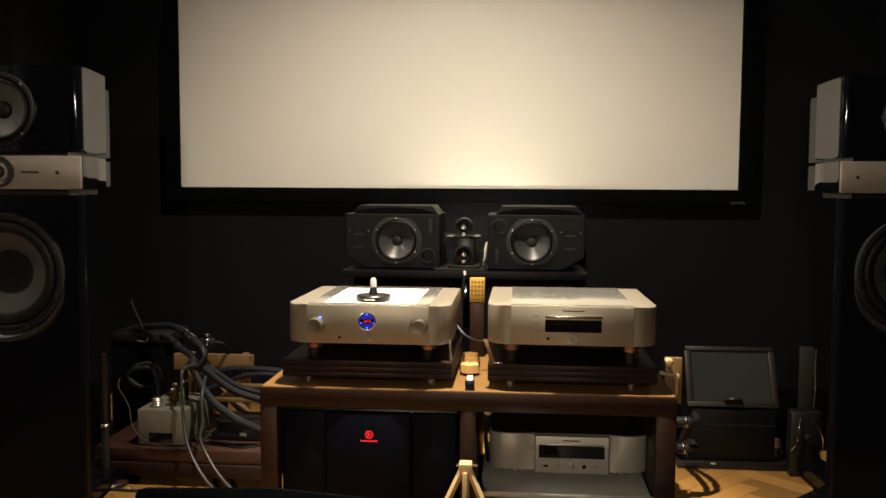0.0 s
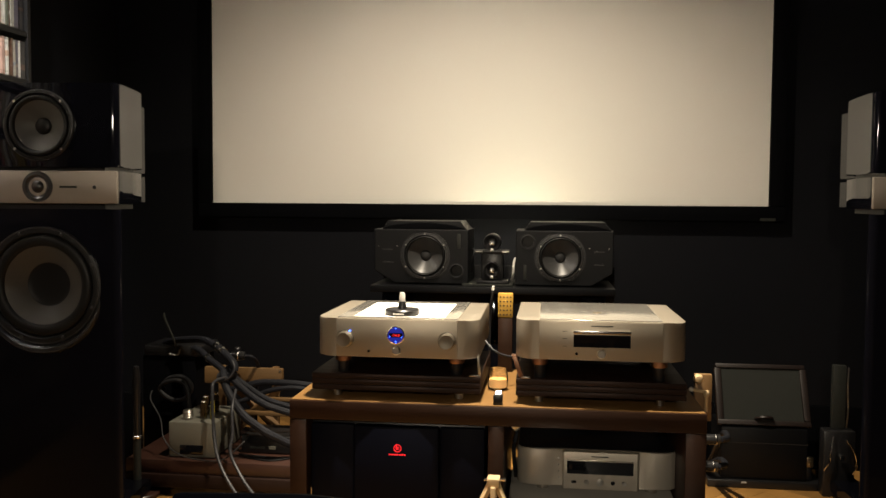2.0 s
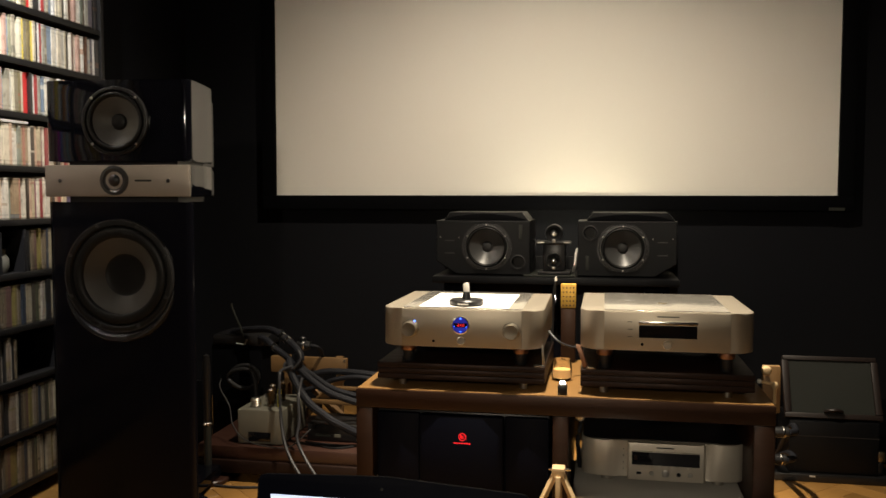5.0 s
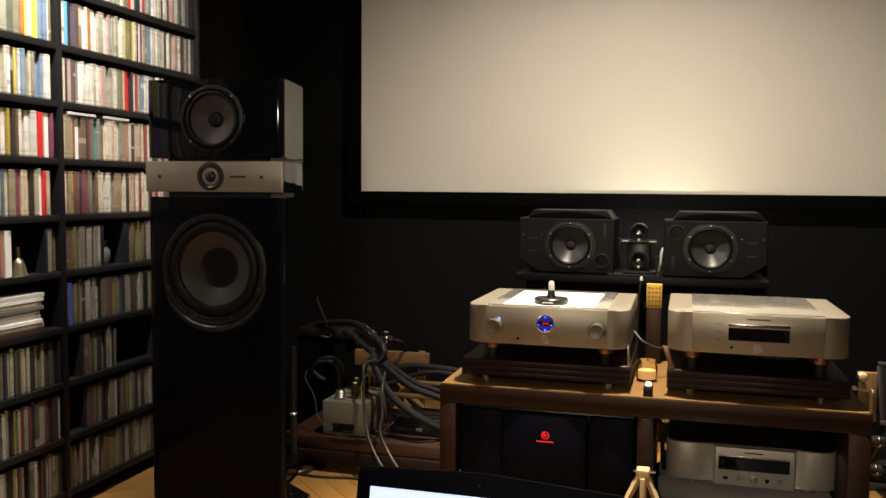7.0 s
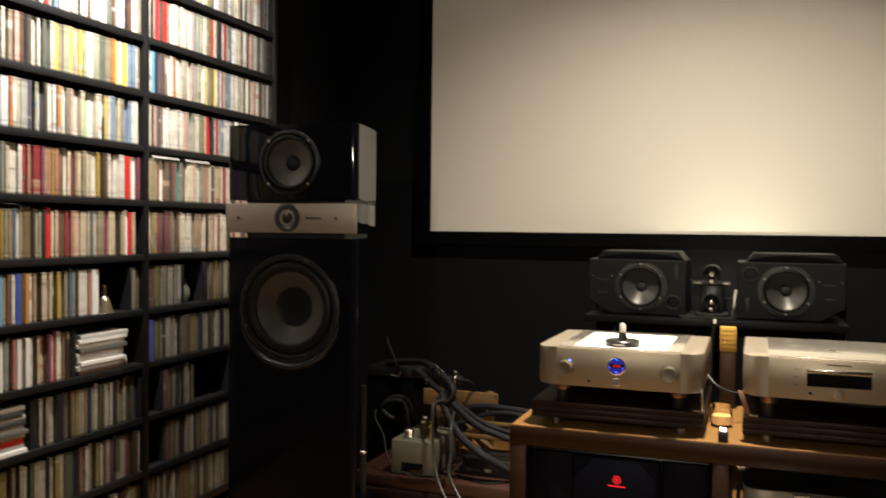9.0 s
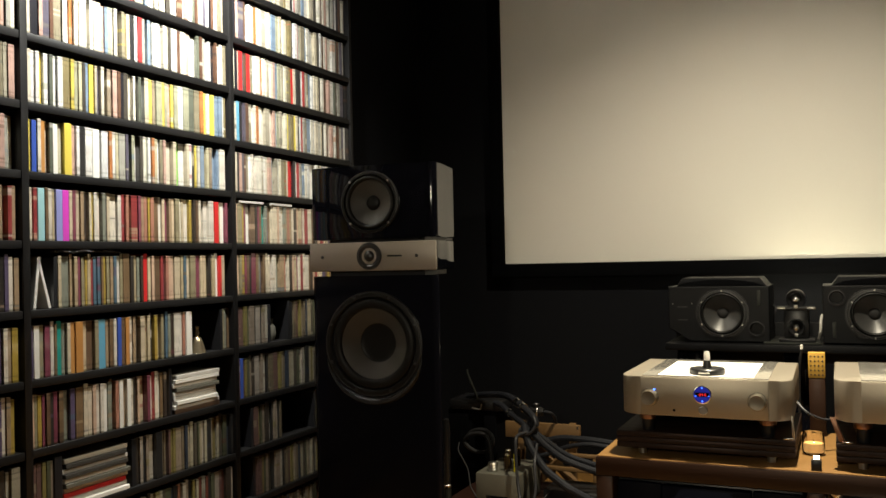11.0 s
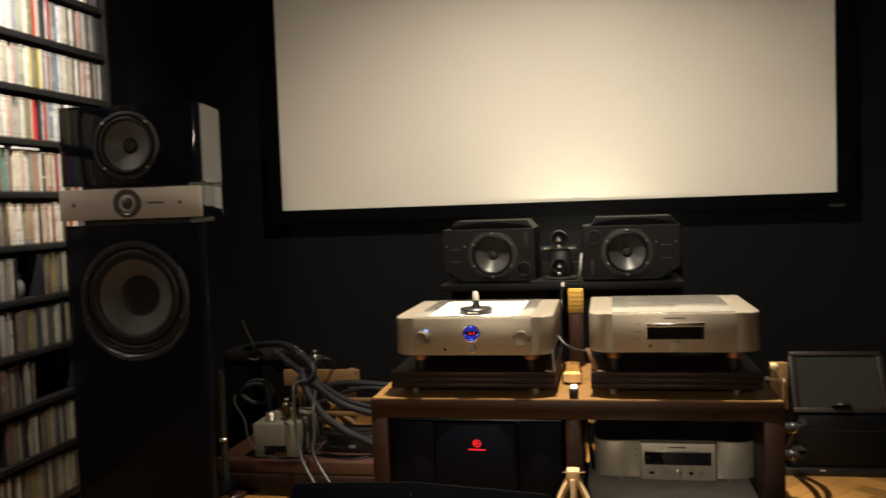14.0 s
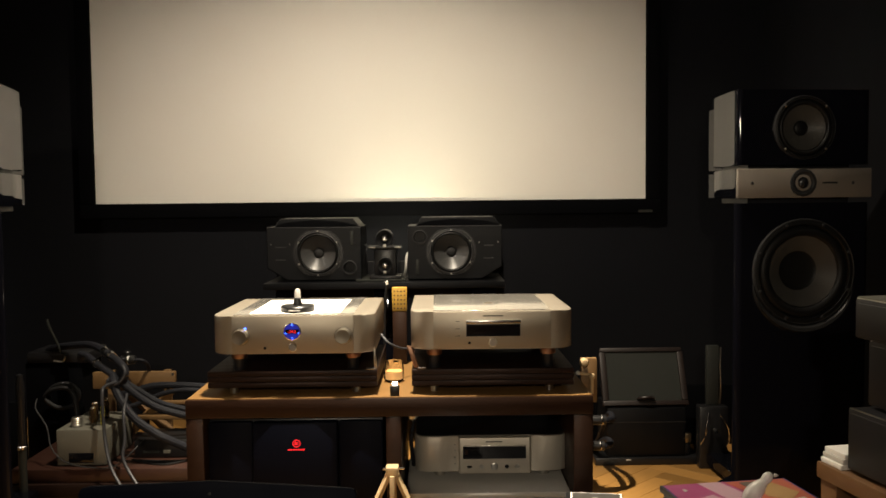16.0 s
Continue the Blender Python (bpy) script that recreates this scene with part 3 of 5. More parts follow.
def foot(parent, x, y, z0, z1, r, mat, name="foot"):
    """A turned foot: a narrow stem under a wider collar."""
    h = z1 - z0
    f = part(name, lathe([(0, 0), (r * 0.70, 0), (r * 0.74, 0.002), (r * 0.74, h * 0.62), (0, h * 0.62)], (x, y, z0), "z", 24), BLACKMETAL if mat == COPPER else mat, parent)
    part("collar", lathe([(0, h * 0.62), (r * 0.95, h * 0.62), (r, h * 0.66), (r, h - 0.001), (r * 0.97, h), (0, h)], (x, y, z0), "z", 24), mat, f, "copper-coloured collar" if mat == COPPER else "")
    return f


def isolation_plinth(x0, x1, label):
    p = thing("isolation_plinth", ((x0 + x1) / 2, 2.28, RT), label, "platform", "isolation plinths")
    w = (x1 - x0) / 2
    for k in range(3):
        part("board", box(-w, w, 0, 0.41, 0.022 + 0.0152 * k, 0.0365 + 0.0152 * k, 0.002), ROSEWOOD, p)
    for x in (-w + 0.06, w - 0.06):
        for y in (0.045, 0.36):
            foot(p, x, y, 0, 0.0222, 0.015, SILVER)
    return p


isolation_plinth(-0.550, -0.100, "dark rosewood isolation plinth under the amplifier")
isolation_plinth(-0.008, 0.424, "dark rosewood isolation plinth under the disc player")
PT = RT + 0.0669


def unit_outline(w, d, r=0.052):
    pts = []
    for k in range(9):
        a = radians(90 * k / 8)
        pts.append((w - r + r * math.sin(a), r * 0.8 * (1 - math.cos(a))))
    pts += [(w, d)]
    return pts + [(-x, y) for x, y in reversed(pts)]


def hifi_body(u, w, d, h, z0, cheek):
    """Case with rounded cheeks, a flat centre front that stands proud and a plain centre top plate."""
    part("case", prism(unit_outline(w, d), z0, z0 + h, 0.0035, "z"), CHAMPAGNE, u, "champagne aluminium case with rounded cheeks")
    c = w - cheek
    part("front_plate", box(-c, c, -0.0035, 0.006, z0 + 0.0015, z0 + h - 0.0015, 0.0015), CHAMPAGNE, u, "flat champagne front plate")
    part("top_plate", box(-c, c, 0.012, d - 0.01, z0 + h - 0.002, z0 + h + 0.0022, 0.001), CHAMPTOP, u, "bright brushed top plate")
    for x in (-w + 0.062, w - 0.062):
        for y in (0.05, d - 0.06):
            foot(u, x, y, 0, z0 + 0.0005, 0.021, COPPER)


def knob(parent, x, y, z, r):
    return part("knob", lathe([(r * 1.16, 0), (r * 1.16, 0.002), (r, 0.003), (r, 0.017), (r * 0.94, 0.021), (r * 0.5, 0.0205), (0, 0.020)], (x, y, z), "y", 40), KNOBSATIN, parent, "round satin silver knob")


def preamplifier():
    u = thing("preamplifier", (-0.3185, 2.262, PT), "champagne aluminium preamplifier with two knobs and round display", "amplifier")
    w, d, h, z0 = 0.2145, 0.40, 0.101, 0.049
    hifi_body(u, w, d, h, z0, 0.055)
    zc = z0 + h * 0.53
    for x in (-0.136, 0.133):
        part("knob_seat", disc(0.0235, 0.002, (x, -0.0036, zc - 0.006), "y", 36), RINGGREY, u)
        knob(u, x, -0.0052, zc - 0.006, 0.0195)
    part("indicator", disc(0.0028, 0.002, (-0.124, -0.004, zc + 0.014), "y", 12), LEDBLUE, u, "blue indicator light")
    ring = part("display_bezel", lathe([(0.0235, 0), (0.0235, 0.004), (0.021, 0.0055), (0.020, 0.003)], (-0.001, -0.0035, zc + 0.006), "y", 44), CHROME, u, "round chrome display bezel")
    part("display", disc(0.0202, 0.002, (-0.001, -0.0036, zc + 0.006), "y", 40), LEDBLUEDIM, ring, "round blue display")
    part("display_strip", box(-0.019, 0.017, -0.0068, -0.0060, zc + 0.0005, zc + 0.0115), DARKGLASS, ring)
    lettering("volume_figures", "-34.0", 0.0105, (-0.001, -0.0078, zc + 0.006), LEDRED, ring, "red volume figures")
    for x, z in ((-0.001, 0.0175), (-0.017, -0.004), (0.015, -0.004), (-0.001, -0.0165)):
        part("blue_dot", disc(0.0018, 0.001, (x, -0.0058, zc + 0.006 + z), "y", 10), LEDBLUE, ring)
    part("emblem", lathe([(0.0115, 0), (0.0115, 0.002), (0.0095, 0.0035), (0.0085, 0.002), (0, 0.002)], (0, -0.0034, z0 + 0.018), "y", 32), SILVER, u, "round star emblem")
    part("receiver_eye", disc(0.0035, 0.002, (-0.073, -0.0034, z0 + 0.016), "y", 14), DARKGLASS, u)
    return u


preamplifier()
TOPZ = PT + 0.150 + 0.0024


def disc_player():
    u = thing("disc_player", (0.2055, 2.262, PT), "champagne aluminium disc player with a closed tray", "disc player")
    w, d, h, z0 = 0.2145, 0.40, 0.100, 0.056
    hifi_body(u, w, d, h, z0, 0.060)
    part("display", box(-0.068, 0.074, -0.0042, -0.0034, z0 + 0.034, z0 + 0.066), DARKGLASS, u, "dark display window")
    part("tray_lip", box(-0.069, 0.075, -0.010, -0.0030, z0 + 0.068, z0 + 0.077, 0.0015), CHROME, u, "polished tray lip")
    part("emblem", lathe([(0.0115, 0), (0.0115, 0.002), (0.0095, 0.0035), (0.0085, 0.002), (0, 0.002)], (0.002, -0.0034, z0 + 0.017), "y", 32), SILVER, u, "round star emblem")
    part("receiver_eye", disc(0.0035, 0.002, (-0.06, -0.0034, z0 + 0.017), "y", 14), DARKGLASS, u)
    for k in range(3):
        part("marking", box(-0.096, -0.085, -0.0038, -0.0033, z0 + 0.035 + 0.019 * k, z0 + 0.0365 + 0.019 * k), GREYPANEL, u)
    part("name_bar", box(-0.024, 0.03, -0.0038, -0.0033, z0 + 0.0865, z0 + 0.0895), GREYPANEL, u, "faint name bar")
    part("top_emblem", disc(0.012, 0.0008, (0.0, 0.16, z0 + h + 0.002), "z", 28), BELLBRASS, u, "small gilt emblem")
    return u


disc_player()


def lower_player():
    u = thing("super_audio_player", (0.209, 2.392, 0.1645), "silver champagne disc player in the open bay", "disc player")
    w, d, h, z0 = 0.215, 0.34, 0.100, 0.019
    # cheeks swell forward and fall back beside the centre plate
    half = [(0.112, 0.006), (0.128, 0.001), (0.15, -0.002), (0.175, 0.0), (0.196, 0.006), (0.209, 0.018), (w, 0.034), (w, d)]
    plan = [(-x, y) for x, y in reversed(half)] + half
    part("case", prism(plan, z0, z0 + h, 0.003, "z"), PALECHAMPAGNE, u, "curved champagne aluminium case")
    plate = part("front_plate", prism([(-0.088, -0.013), (0.106, -0.013), (0.112, -0.004), (0.112, 0.012), (-0.092, 0.012), (-0.092, -0.008)], z0 - 0.002, z0 + h - 0.001, 0.0015, "z"), PALECHAMPAGNE, u, "raised centre front plate")
    part("display", box(-0.080, 0.096, -0.0142, -0.0128, z0 + 0.040, z0 + 0.075), DARKGLASS, plate, "dark display window")
    part("tray_lip", box(-0.080, 0.096, -0.0146, -0.0128, z0 + 0.0765, z0 + 0.0785, 0.0005), CHAMPTOP, plate)
    part("name_bar", box(-0.016, 0.030, -0.0137, -0.0128, z0 + 0.0865, z0 + 0.0895), GREYPANEL, plate, "faint name bar")
    part("display_reading", box(-0.074, -0.066, -0.0146, -0.0141, z0 + 0.052, z0 + 0.066), WALNUT, plate)
    part("socket", box(-0.068, -0.055, -0.0142, -0.0128, z0 + 0.014, z0 + 0.021, 0.001), DARKGLASS, plate)
    part("emblem", lathe([(0.010, 0), (0.010, 0.002), (0.008, 0.003), (0, 0.002)], (0.008, -0.0128, z0 + 0.018), "y", 28), SILVER, plate, "round star emblem")
    part("headphone_socket", disc(0.0055, 0.002, (0.042, -0.0128, z0 + 0.018), "y", 18), DARKGLASS, plate)
    for x in (-0.028, 0.072):
        part("button", disc(0.0065, 0.003, (x, -0.0128, z0 + 0.018), "y", 20, 0.001), SILVER, plate)
    for k in range(4):
        part("marking", disc(0.002, 0.001, (-0.102, 0.0055, z0 + 0.022 + 0.018 * k), "y", 10), CHROME, u)
    part("lid", prism([(x * 0.985, y + 0.006) for x, y in plan[:-1]] + [(w * 0.985, d - 0.004)], z0 + h - 0.001, z0 + h + 0.0025, 0.001, "z"), BLACKMETAL, u, "black lid")
    for x in (-0.145, 0.150):
        for y in (0.045, d - 0.06):
            foot(u, x, y, 0, z0 + 0.0005, 0.022, SILVER)
    return u


lower_player()


def component_board():
    b = thing("component_board", (0.196, 2.272, 0.115), "layered grey component board under the lower player", "platform")
    for k in range(3):
        part("layer", box(-0.222, 0.218, 0.0015 * k, 0.44, 0.0165 * k, 0.0165 * k + 0.0150, 0.002), GREYBOARD, b)
    return b


component_board()


def power_amplifier():
    u = thing("power_amplifier", (-0.318, 2.258, 0.0), "black power amplifier with a glowing red logo in the rack", "amplifier")
    w, h, z0 = 0.232, 0.338, 0.03
    part("case", box(-w, w, 0.03, 0.44, z0, z0 + h, 0.004), BLACKMETAL, u)
    part("side_seam", box(-w + 0.0005, -w + 0.0022, 0.0105, 0.0118, z0 + 0.09, z0 + 0.16), SILVER, u, "thin bright seam")
    for a, b, y in ((-w, -0.114, 0.012), (-0.1125, 0.1125, 0.0), (0.114, w, 0.012)):
        part("front_panel", box(a, b, y, 0.0305, z0, z0 + h - 0.004, 0.006), SLATE, u, "anthracite front panel")
    logo = part("logo", lathe([(0.0105, 0), (0.0105, 0.0012), (0.0085, 0.0012), (0.0085, 0)], (0.004, 0.0, 0.308), "y", 36), LEDRED, u, "glowing red round logo")
    part("logo_bow", box(-0.0005, 0.0085, -0.0012, 0.0, 0.309, 0.311), LEDRED, logo)
    part("logo_bow", box(-0.0005, 0.0085, -0.0012, 0.0, 0.3045, 0.3065), LEDRED, logo)
    part("logo_stem", box(-0.0005, 0.0015, -0.0012, 0.0, 0.3045, 0.3145), LEDRED, logo)
    for k in range(7):
        part("name_bar", box(-0.019 + 0.0066 * k, -0.0142 + 0.0066 * k, -0.0012, 0.0002, 0.2893, 0.2928), LEDRED, u, "glowing red bar of the name")
    for x in (-0.18, 0.18):
        for y in (0.07, 0.38):
            foot(u, x, y, 0, z0 + 0.0005, 0.022, RUBBER)
    return u


power_amplifier()


# ---- things on the rack ----
solid("paper_sheet", box(-0.437, -0.196, 2.285, 2.60, TOPZ - 0.0006, TOPZ + 0.0004), PAPER, "white sheet of paper on the preamplifier", "paper", smooth=False)


def measuring_microphone():
    m = thing("measuring_microphone", (-0.316, 2.335, TOPZ + 0.0004), "small black microphone with a white tip on a round puck", "microphone")
    part("puck", disc(0.046, 0.016, (0, 0, 0), "z", 44, 0.003), BLACKPLASTIC, m)
    part("label", box(-0.017, 0.012, -0.0466, -0.0445, 0.005, 0.0085), PAPER, m, "white paper label")
    part("body", lathe([(0, 0.016), (0.012, 0.016), (0.010, 0.03), (0.009, 0.036), (0, 0.036)], (0.0, 0, 0), "z", 24), BLACKPLASTIC, m)
    part("tip", lathe([(0, 0.036), (0.0085, 0.036), (0.0075, 0.055), (0.005, 0.060), (0, 0.061)], (0.0, 0, 0), "z", 24), CERAMIC, m, "white tip")
    return m


measuring_microphone()


def tea_light(x, y):
    g = thing("tea_light_glass", (x, y, RT), "small clear glass with amber wax on the rack", "candle")
    part("glass", lathe([(0, 0), (0.021, 0), (0.0275, 0.006), (0.029, 0.02), (0.0285, 0.040), (0.026, 0.056), (0.0255, 0.059), (0.0235, 0.059), (0.0235, 0.055), (0.0255, 0.040), (0.0262, 0.02), (0.025, 0.008), (0.02, 0.004), (0, 0.004)], (0, 0, 0), "z", 40), GLASS, g, "clear rounded glass")
    part("wax", lathe([(0, 0.0045), (0.019, 0.0045), (0.0243, 0.009), (0.0250, 0.02), (0.0248, 0.030), (0.02, 0.0315), (0, 0.031)], (0, 0, 0), "z", 36), WAX, g, "amber wax")
    part("wick", disc(0.001, 0.008, (0, 0, 0.031), "z", 8), RUBBER, g)
    return g


tea_light(-0.064, 2.45)


def clip_lamp(x, y):
    c = thing("small_led_lamp", (x, y, RT), "small black lamp with a bright white light", "lamp")
    part("body", box(-0.012, 0.012, -0.01, 0.012, 0, 0.026, 0.002), BLACKPLASTIC, c)
    part("light", box(-0.0065, 0.0065, 0.004, 0.0150, 0.0262, 0.0335, 0.002), LEDWHITE, c, "bright white light")
    part("bezel", box(-0.010, 0.010, -0.008, 0.0035, 0.0262, 0.0285, 0.001), SILVER, c)
    return c


clip_lamp(-0.053, 2.268)


def side_strip(x, lean, label):
    b = thing("metal_strip", (x, 2.30, PT), label, "bracket", "metal strips beside the plinths")
    s = 1 if lean > 0 else -1
    part("foot", box(min(0, 0.024 * s), max(0, 0.024 * s), -0.018, -0.008, 0.0, 0.0045, 0.001), CHROME, b)
    k = 0.020 if lean > 0 else 0.003
    w = 0.0065 if lean > 0 else 0.0025
    bm = prism([(-w, 0.002), (w, 0.002), (w - k, 0.058), (-w - k, 0.060)], -0.013, 0.010, 0.001)
    part("blade", bm, COPPER if lean > 0 else SILVER, b)
    return b


side_strip(-0.1045, -1, "thin silver strip on the rosewood plinth")
side_strip(0.006, 1, "thin copper-coloured strip on the rosewood plinth")


def perforated_block():
    b = thing("perforated_wooden_block", (-0.056, 2.70, RT), "amber perforated wooden block with its shaded lower part darkened", "wooden block")
    # the block's shaded lower part is given dark wood
    part("post", box(-0.023, 0.021, 0.001, 0.029, 0, 0.168, 0.002), WALNUT, b, "lower part in dark wood for the shade on it")
    part("head", box(-0.024, 0.022, 0, 0.03, 0.1685, 0.243, 0.002), AMBERWOOD, b, "amber perforated head")
    for i in range(4):
        for k in range(5):
            part("hole", disc(0.0026, 0.001, (-0.0165 + 0.0105 * i, 0.0004, 0.178 + 0.0135 * k), "y", 10), RUBBER, b)
    return b


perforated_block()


def wooden_peg():
    b = thing("wooden_peg_stand", (0.4712, 2.45, 0), "pale wooden board with turned pegs clipped to the rack end", "wooden stand")
    part("board", box(0.0, 0.046, 0.0, 0.018, 0.362, 0.490, 0.002), BROWNPINE, b, "brown wooden board")
    part("knob", lathe([(0, 0), (0.006, 0), (0.006, 0.006), (0.0125, 0.012), (0.0135, 0.020), (0.009, 0.030), (0, 0.032)], (0.006, 0.002, 0.481), "y", 24), BEECH, b, "round turned knob")
    part("peg", lathe([(0, 0), (0.0048, 0), (0.005, 0.04), (0.0085, 0.045), (0.0085, 0.053), (0.005, 0.058), (0, 0.059)], (0.030, -0.008, 0.390), "z", 18), BEECH, b, "upright turned peg")
    part("crossbar", tube([(-0.008, -0.008, 0.449), (0.030, -0.008, 0.443)], 0.0045, 10, bend=False), BEECH, b)
    part("bead", lathe([(0, -0.007), (0.0055, -0.004), (0.007, 0), (0.0055, 0.004), (0, 0.007)], (-0.010, -0.008, 0.4495), "z", 18), CERAMIC, b, "pale bead")
    return b


wooden_peg()


def cable(name, points, r, mat, label, rings=()):
    c = thing(name, (0, 0, 0), label, "cable")
    part("sheath", tube(points, r), mat, c)
    for p, q in rings:
        part("collar", tube([p, q], r * 1.25, 14, bend=False), CHROME, c, "polished collar")
    return c


cable("signal_cable", [(-0.105, 2.5, 0.56), (-0.075, 2.47, 0.535), (-0.03, 2.5, 0.515), (0.02, 2.56, 0.52)], 0.0035, GREYCABLE, "thin grey signal cable between the components")
cable("plug_cable", [(-0.108, 2.74, 0.43), (-0.106, 2.74, 0.60), (-0.098, 2.735, 0.68)], 0.004, BLACKPLASTIC, "thin black cable standing behind the rack")
solid("cable_tip", lathe([(0, 0), (0.0045, 0), (0.0045, 0.012), (0, 0.014)], (-0.0975, 2.7345, 0.6795), "z", 12), CERAMIC, "white tip of the thin black cable", "cable tip")


# ---- small monitors on the stand behind the rack ----
BZ = 0.655


def monitor_stand():
    s = thing("monitor_stand", (-0.127, 3.10, 0), "wide black stand behind the rack carrying two monitors", "stand")
    part("top_board", box(-0.432, 0.432, -0.025, 0.34, BZ - 0.024, BZ, 0.002), CABINETBLACK, s)
    part("apron", box(-0.455, 0.455, 0.345, 0.36, BZ - 0.10, BZ + 0.05, 0.003), CABINETBLACK, s)
    for x in (-0.36, 0.0, 0.36):
        part("leg", box(x - 0.045, x + 0.045, 0.06, 0.26, 0, BZ - 0.0245, 0.004), LACQUER, s)
    part("silver_plate", box(-0.105, 0.075, 0.004, 0.12, BZ, BZ + 0.008, 0.002), GREYPANEL, s)
    return s


monitor_stand()


def studio_monitor(x, mirror, label):
    u = thing("studio_monitor", (x, 3.13, BZ), label, "loudspeaker", "pair of studio monitors")
    m = -1 if mirror else 1
    w, h = 0.171, 0.199

    def q(pts):
        return [(m * a, b) for a, b in pts]

    pz, bz = (0.050, 0.158) if not mirror else (0.158, 0.05)
    body = cut(mesh_object("cabinet", prism(q([(-w, 0.05), (-w + 0.075, 0.004), (w, 0.004), (w, h), (-w, h)]), 0.0, 0.24, 0.003), CABINETBLACK, True), disc(0.077, 0.07, (m * 0.014, 0.04, 0.104), "y", 48), disc(0.025, 0.06, (m * 0.128, 0.04, pz), "y", 32))
    body.parent = tagged(body, "textured black cabinet with a cut lower corner") and u
    for z in (0.0,):
        part("rubber_foot", box(-0.05, 0.06, 0.03, 0.2, 0, 0.006), RUBBER, u)
    driver("woofer", body, (m * 0.014, 0.0, 0.104), 0.084, 0.063, 0.019, 0.024, PAPERCONE, RUBBER, 6, "woofer with a dark grey cone")
    clipped = [(m * 0.014 + 0.0905 * math.cos(radians(a)), 0.104 + max(-0.0815, min(0.0815, 0.0905 * math.sin(radians(a))))) for a in range(0, 360, 6)]
    flange = cut(mesh_object("flange", prism(clipped, -0.003, 0.0004, 0.001), BLACKPLASTIC, True), disc(0.0835, 0.03, (m * 0.014, 0.015, 0.104), "y", 48))
    flange.parent = tagged(flange, "black flange with clipped edges") and u
    part("port", lathe([(0.0275, 0), (0.0275, 0.004), (0.023, 0.005), (0.021, 0.0), (0.019, -0.03), (0, -0.03)], (m * 0.128, 0, pz), "y", 36), RUBBER, body, "round bass port")
    part("badge", box(m * 0.137 - 0.0055, m * 0.137 + 0.0055, -0.003, 0.0005, bz - 0.026, bz + 0.026, 0.001), GREYPANEL, body, "grey upright badge")
    for z in (0.078, 0.124):
        part("marking", box(m * -0.122 - 0.018, m * -0.122 + 0.018, -0.001, 0.0005, z, z + 0.004), RINGGREY, body)
    for dx in (-0.034, 0.034):
        part("screw", disc(0.0018, 0.0012, (m * -0.122 + dx, -0.0002, 0.138), "y", 10), SILVER, body)
    tray = part("top_cover", prism([(-w + 0.028, h), (w - 0.006, h), (w - 0.03, h + 0.030), (-w + 0.05, h + 0.030)], 0.004, 0.22, 0.003), CABINETBLACK, u, "raised top cover")
    # a thin black crescent darkens the cover front, which lies in shade
    arc = [(-w + 0.034, h + 0.001)] + [(-w + 0.042 + (2 * w - 0.07) * k / 12, h + 0.007 + 0.017 * math.sin(math.pi * k / 12) ** 0.6) for k in range(13)] + [(w - 0.013, h + 0.001)]
    part("shade_crescent", prism(arc, 0.0015, 0.0042), VELVET, tray, "black crescent for the shade on the cover front")
    return u


studio_monitor(-0.383, False, "black studio monitor with its port low beside the woofer")
studio_monitor(0.128, True, "black studio monitor with its port high beside the woofer")


def satellite_speaker():
    u = thing("satellite_speaker", (-0.127, 3.12, BZ + 0.008), "small black satellite speaker with two round horns", "loudspeaker")
    part("foot", box(-0.055, 0.06, -0.01, 0.09, 0, 0.012, 0.003), BLACKPLASTIC, u)
    part("body", box(-0.040, 0.040, 0.022, 0.09, 0.0125, 0.110, 0.004), BLACKPLASTIC, u)
    part("crossbar", box(-0.062, 0.062, 0.0, 0.02, 0.108, 0.122, 0.004), BLACKPLASTIC, u)
    for x in (-0.046, 0.048):
        part("clip", box(x - 0.013, x + 0.013, -0.002, 0.002, 0.112, 0.118, 0.001), SILVER, u)
    for z, r in ((0.05, 0.027), (0.148, 0.031)):
        horn = part("horn", lathe([(r, -0.04), (r, 0.006), (r * 0.93, 0.010), (r * 0.85, 0.006), (r * 0.6, -0.008), (0.010, -0.012)], (0, 0.01, z), "y", 36), BLACKPLASTIC, u, "round horn")
        part("dome", lathe([(0.0150, -0.013), (0.0140, 0.0), (0.009, 0.008), (0, 0.011)], (0, 0.01, z - 0.002), "y", 28), CHROME, horn, "polished dome")
    for z in (0.024, 0.121):
        part("tab", box(-0.006, 0.006, -0.006, -0.001, z - 0.006, z + 0.006, 0.001), SILVER, u, "small bright tab")
    part("neck", box(-0.008, 0.008, 0.012, 0.03, 0.114, 0.125), SILVER, u)
    return u


satellite_speaker()
cable("speaker_lead", [(-0.205, 3.17, 0.70), (-0.196, 3.12, 0.755), (-0.19, 3.13, 0.78), (-0.205, 3.2, 0.785)], 0.002, GREYCABLE, "thin grey lead beside the studio monitor")
cable("pale_lead", [(-0.058, 3.16, 0.673), (-0.052, 3.14, 0.70), (-0.05, 3.15, 0.735), (-0.047, 3.2, 0.75)], 0.0045, WHITECABLE, "pale bent lead beside the studio monitor")


# ---- floor platform with valve supply, beside the rack ----
def plank_platform():
    p = thing("floor_platform", (-0.92, 2.66, 0), "low reddish brown wooden platform on the parquet", "platform")
    part("slab", box(-0.36, 0.305, 0, 0.45, 0.030, 0.072, 0.003), ROSEWOOD, p)
    part("top_slab", box(-0.36, 0.305, 0.012, 0.45, 0.0725, 0.116, 0.003), MAROON, p, "reddish brown top slab")
    for x in (-0.30, 0.26):
        for y in (0.06, 0.39):
            foot(p, x, y, 0, 0.0305, 0.025, RUBBER)
    return p


plank_platform()


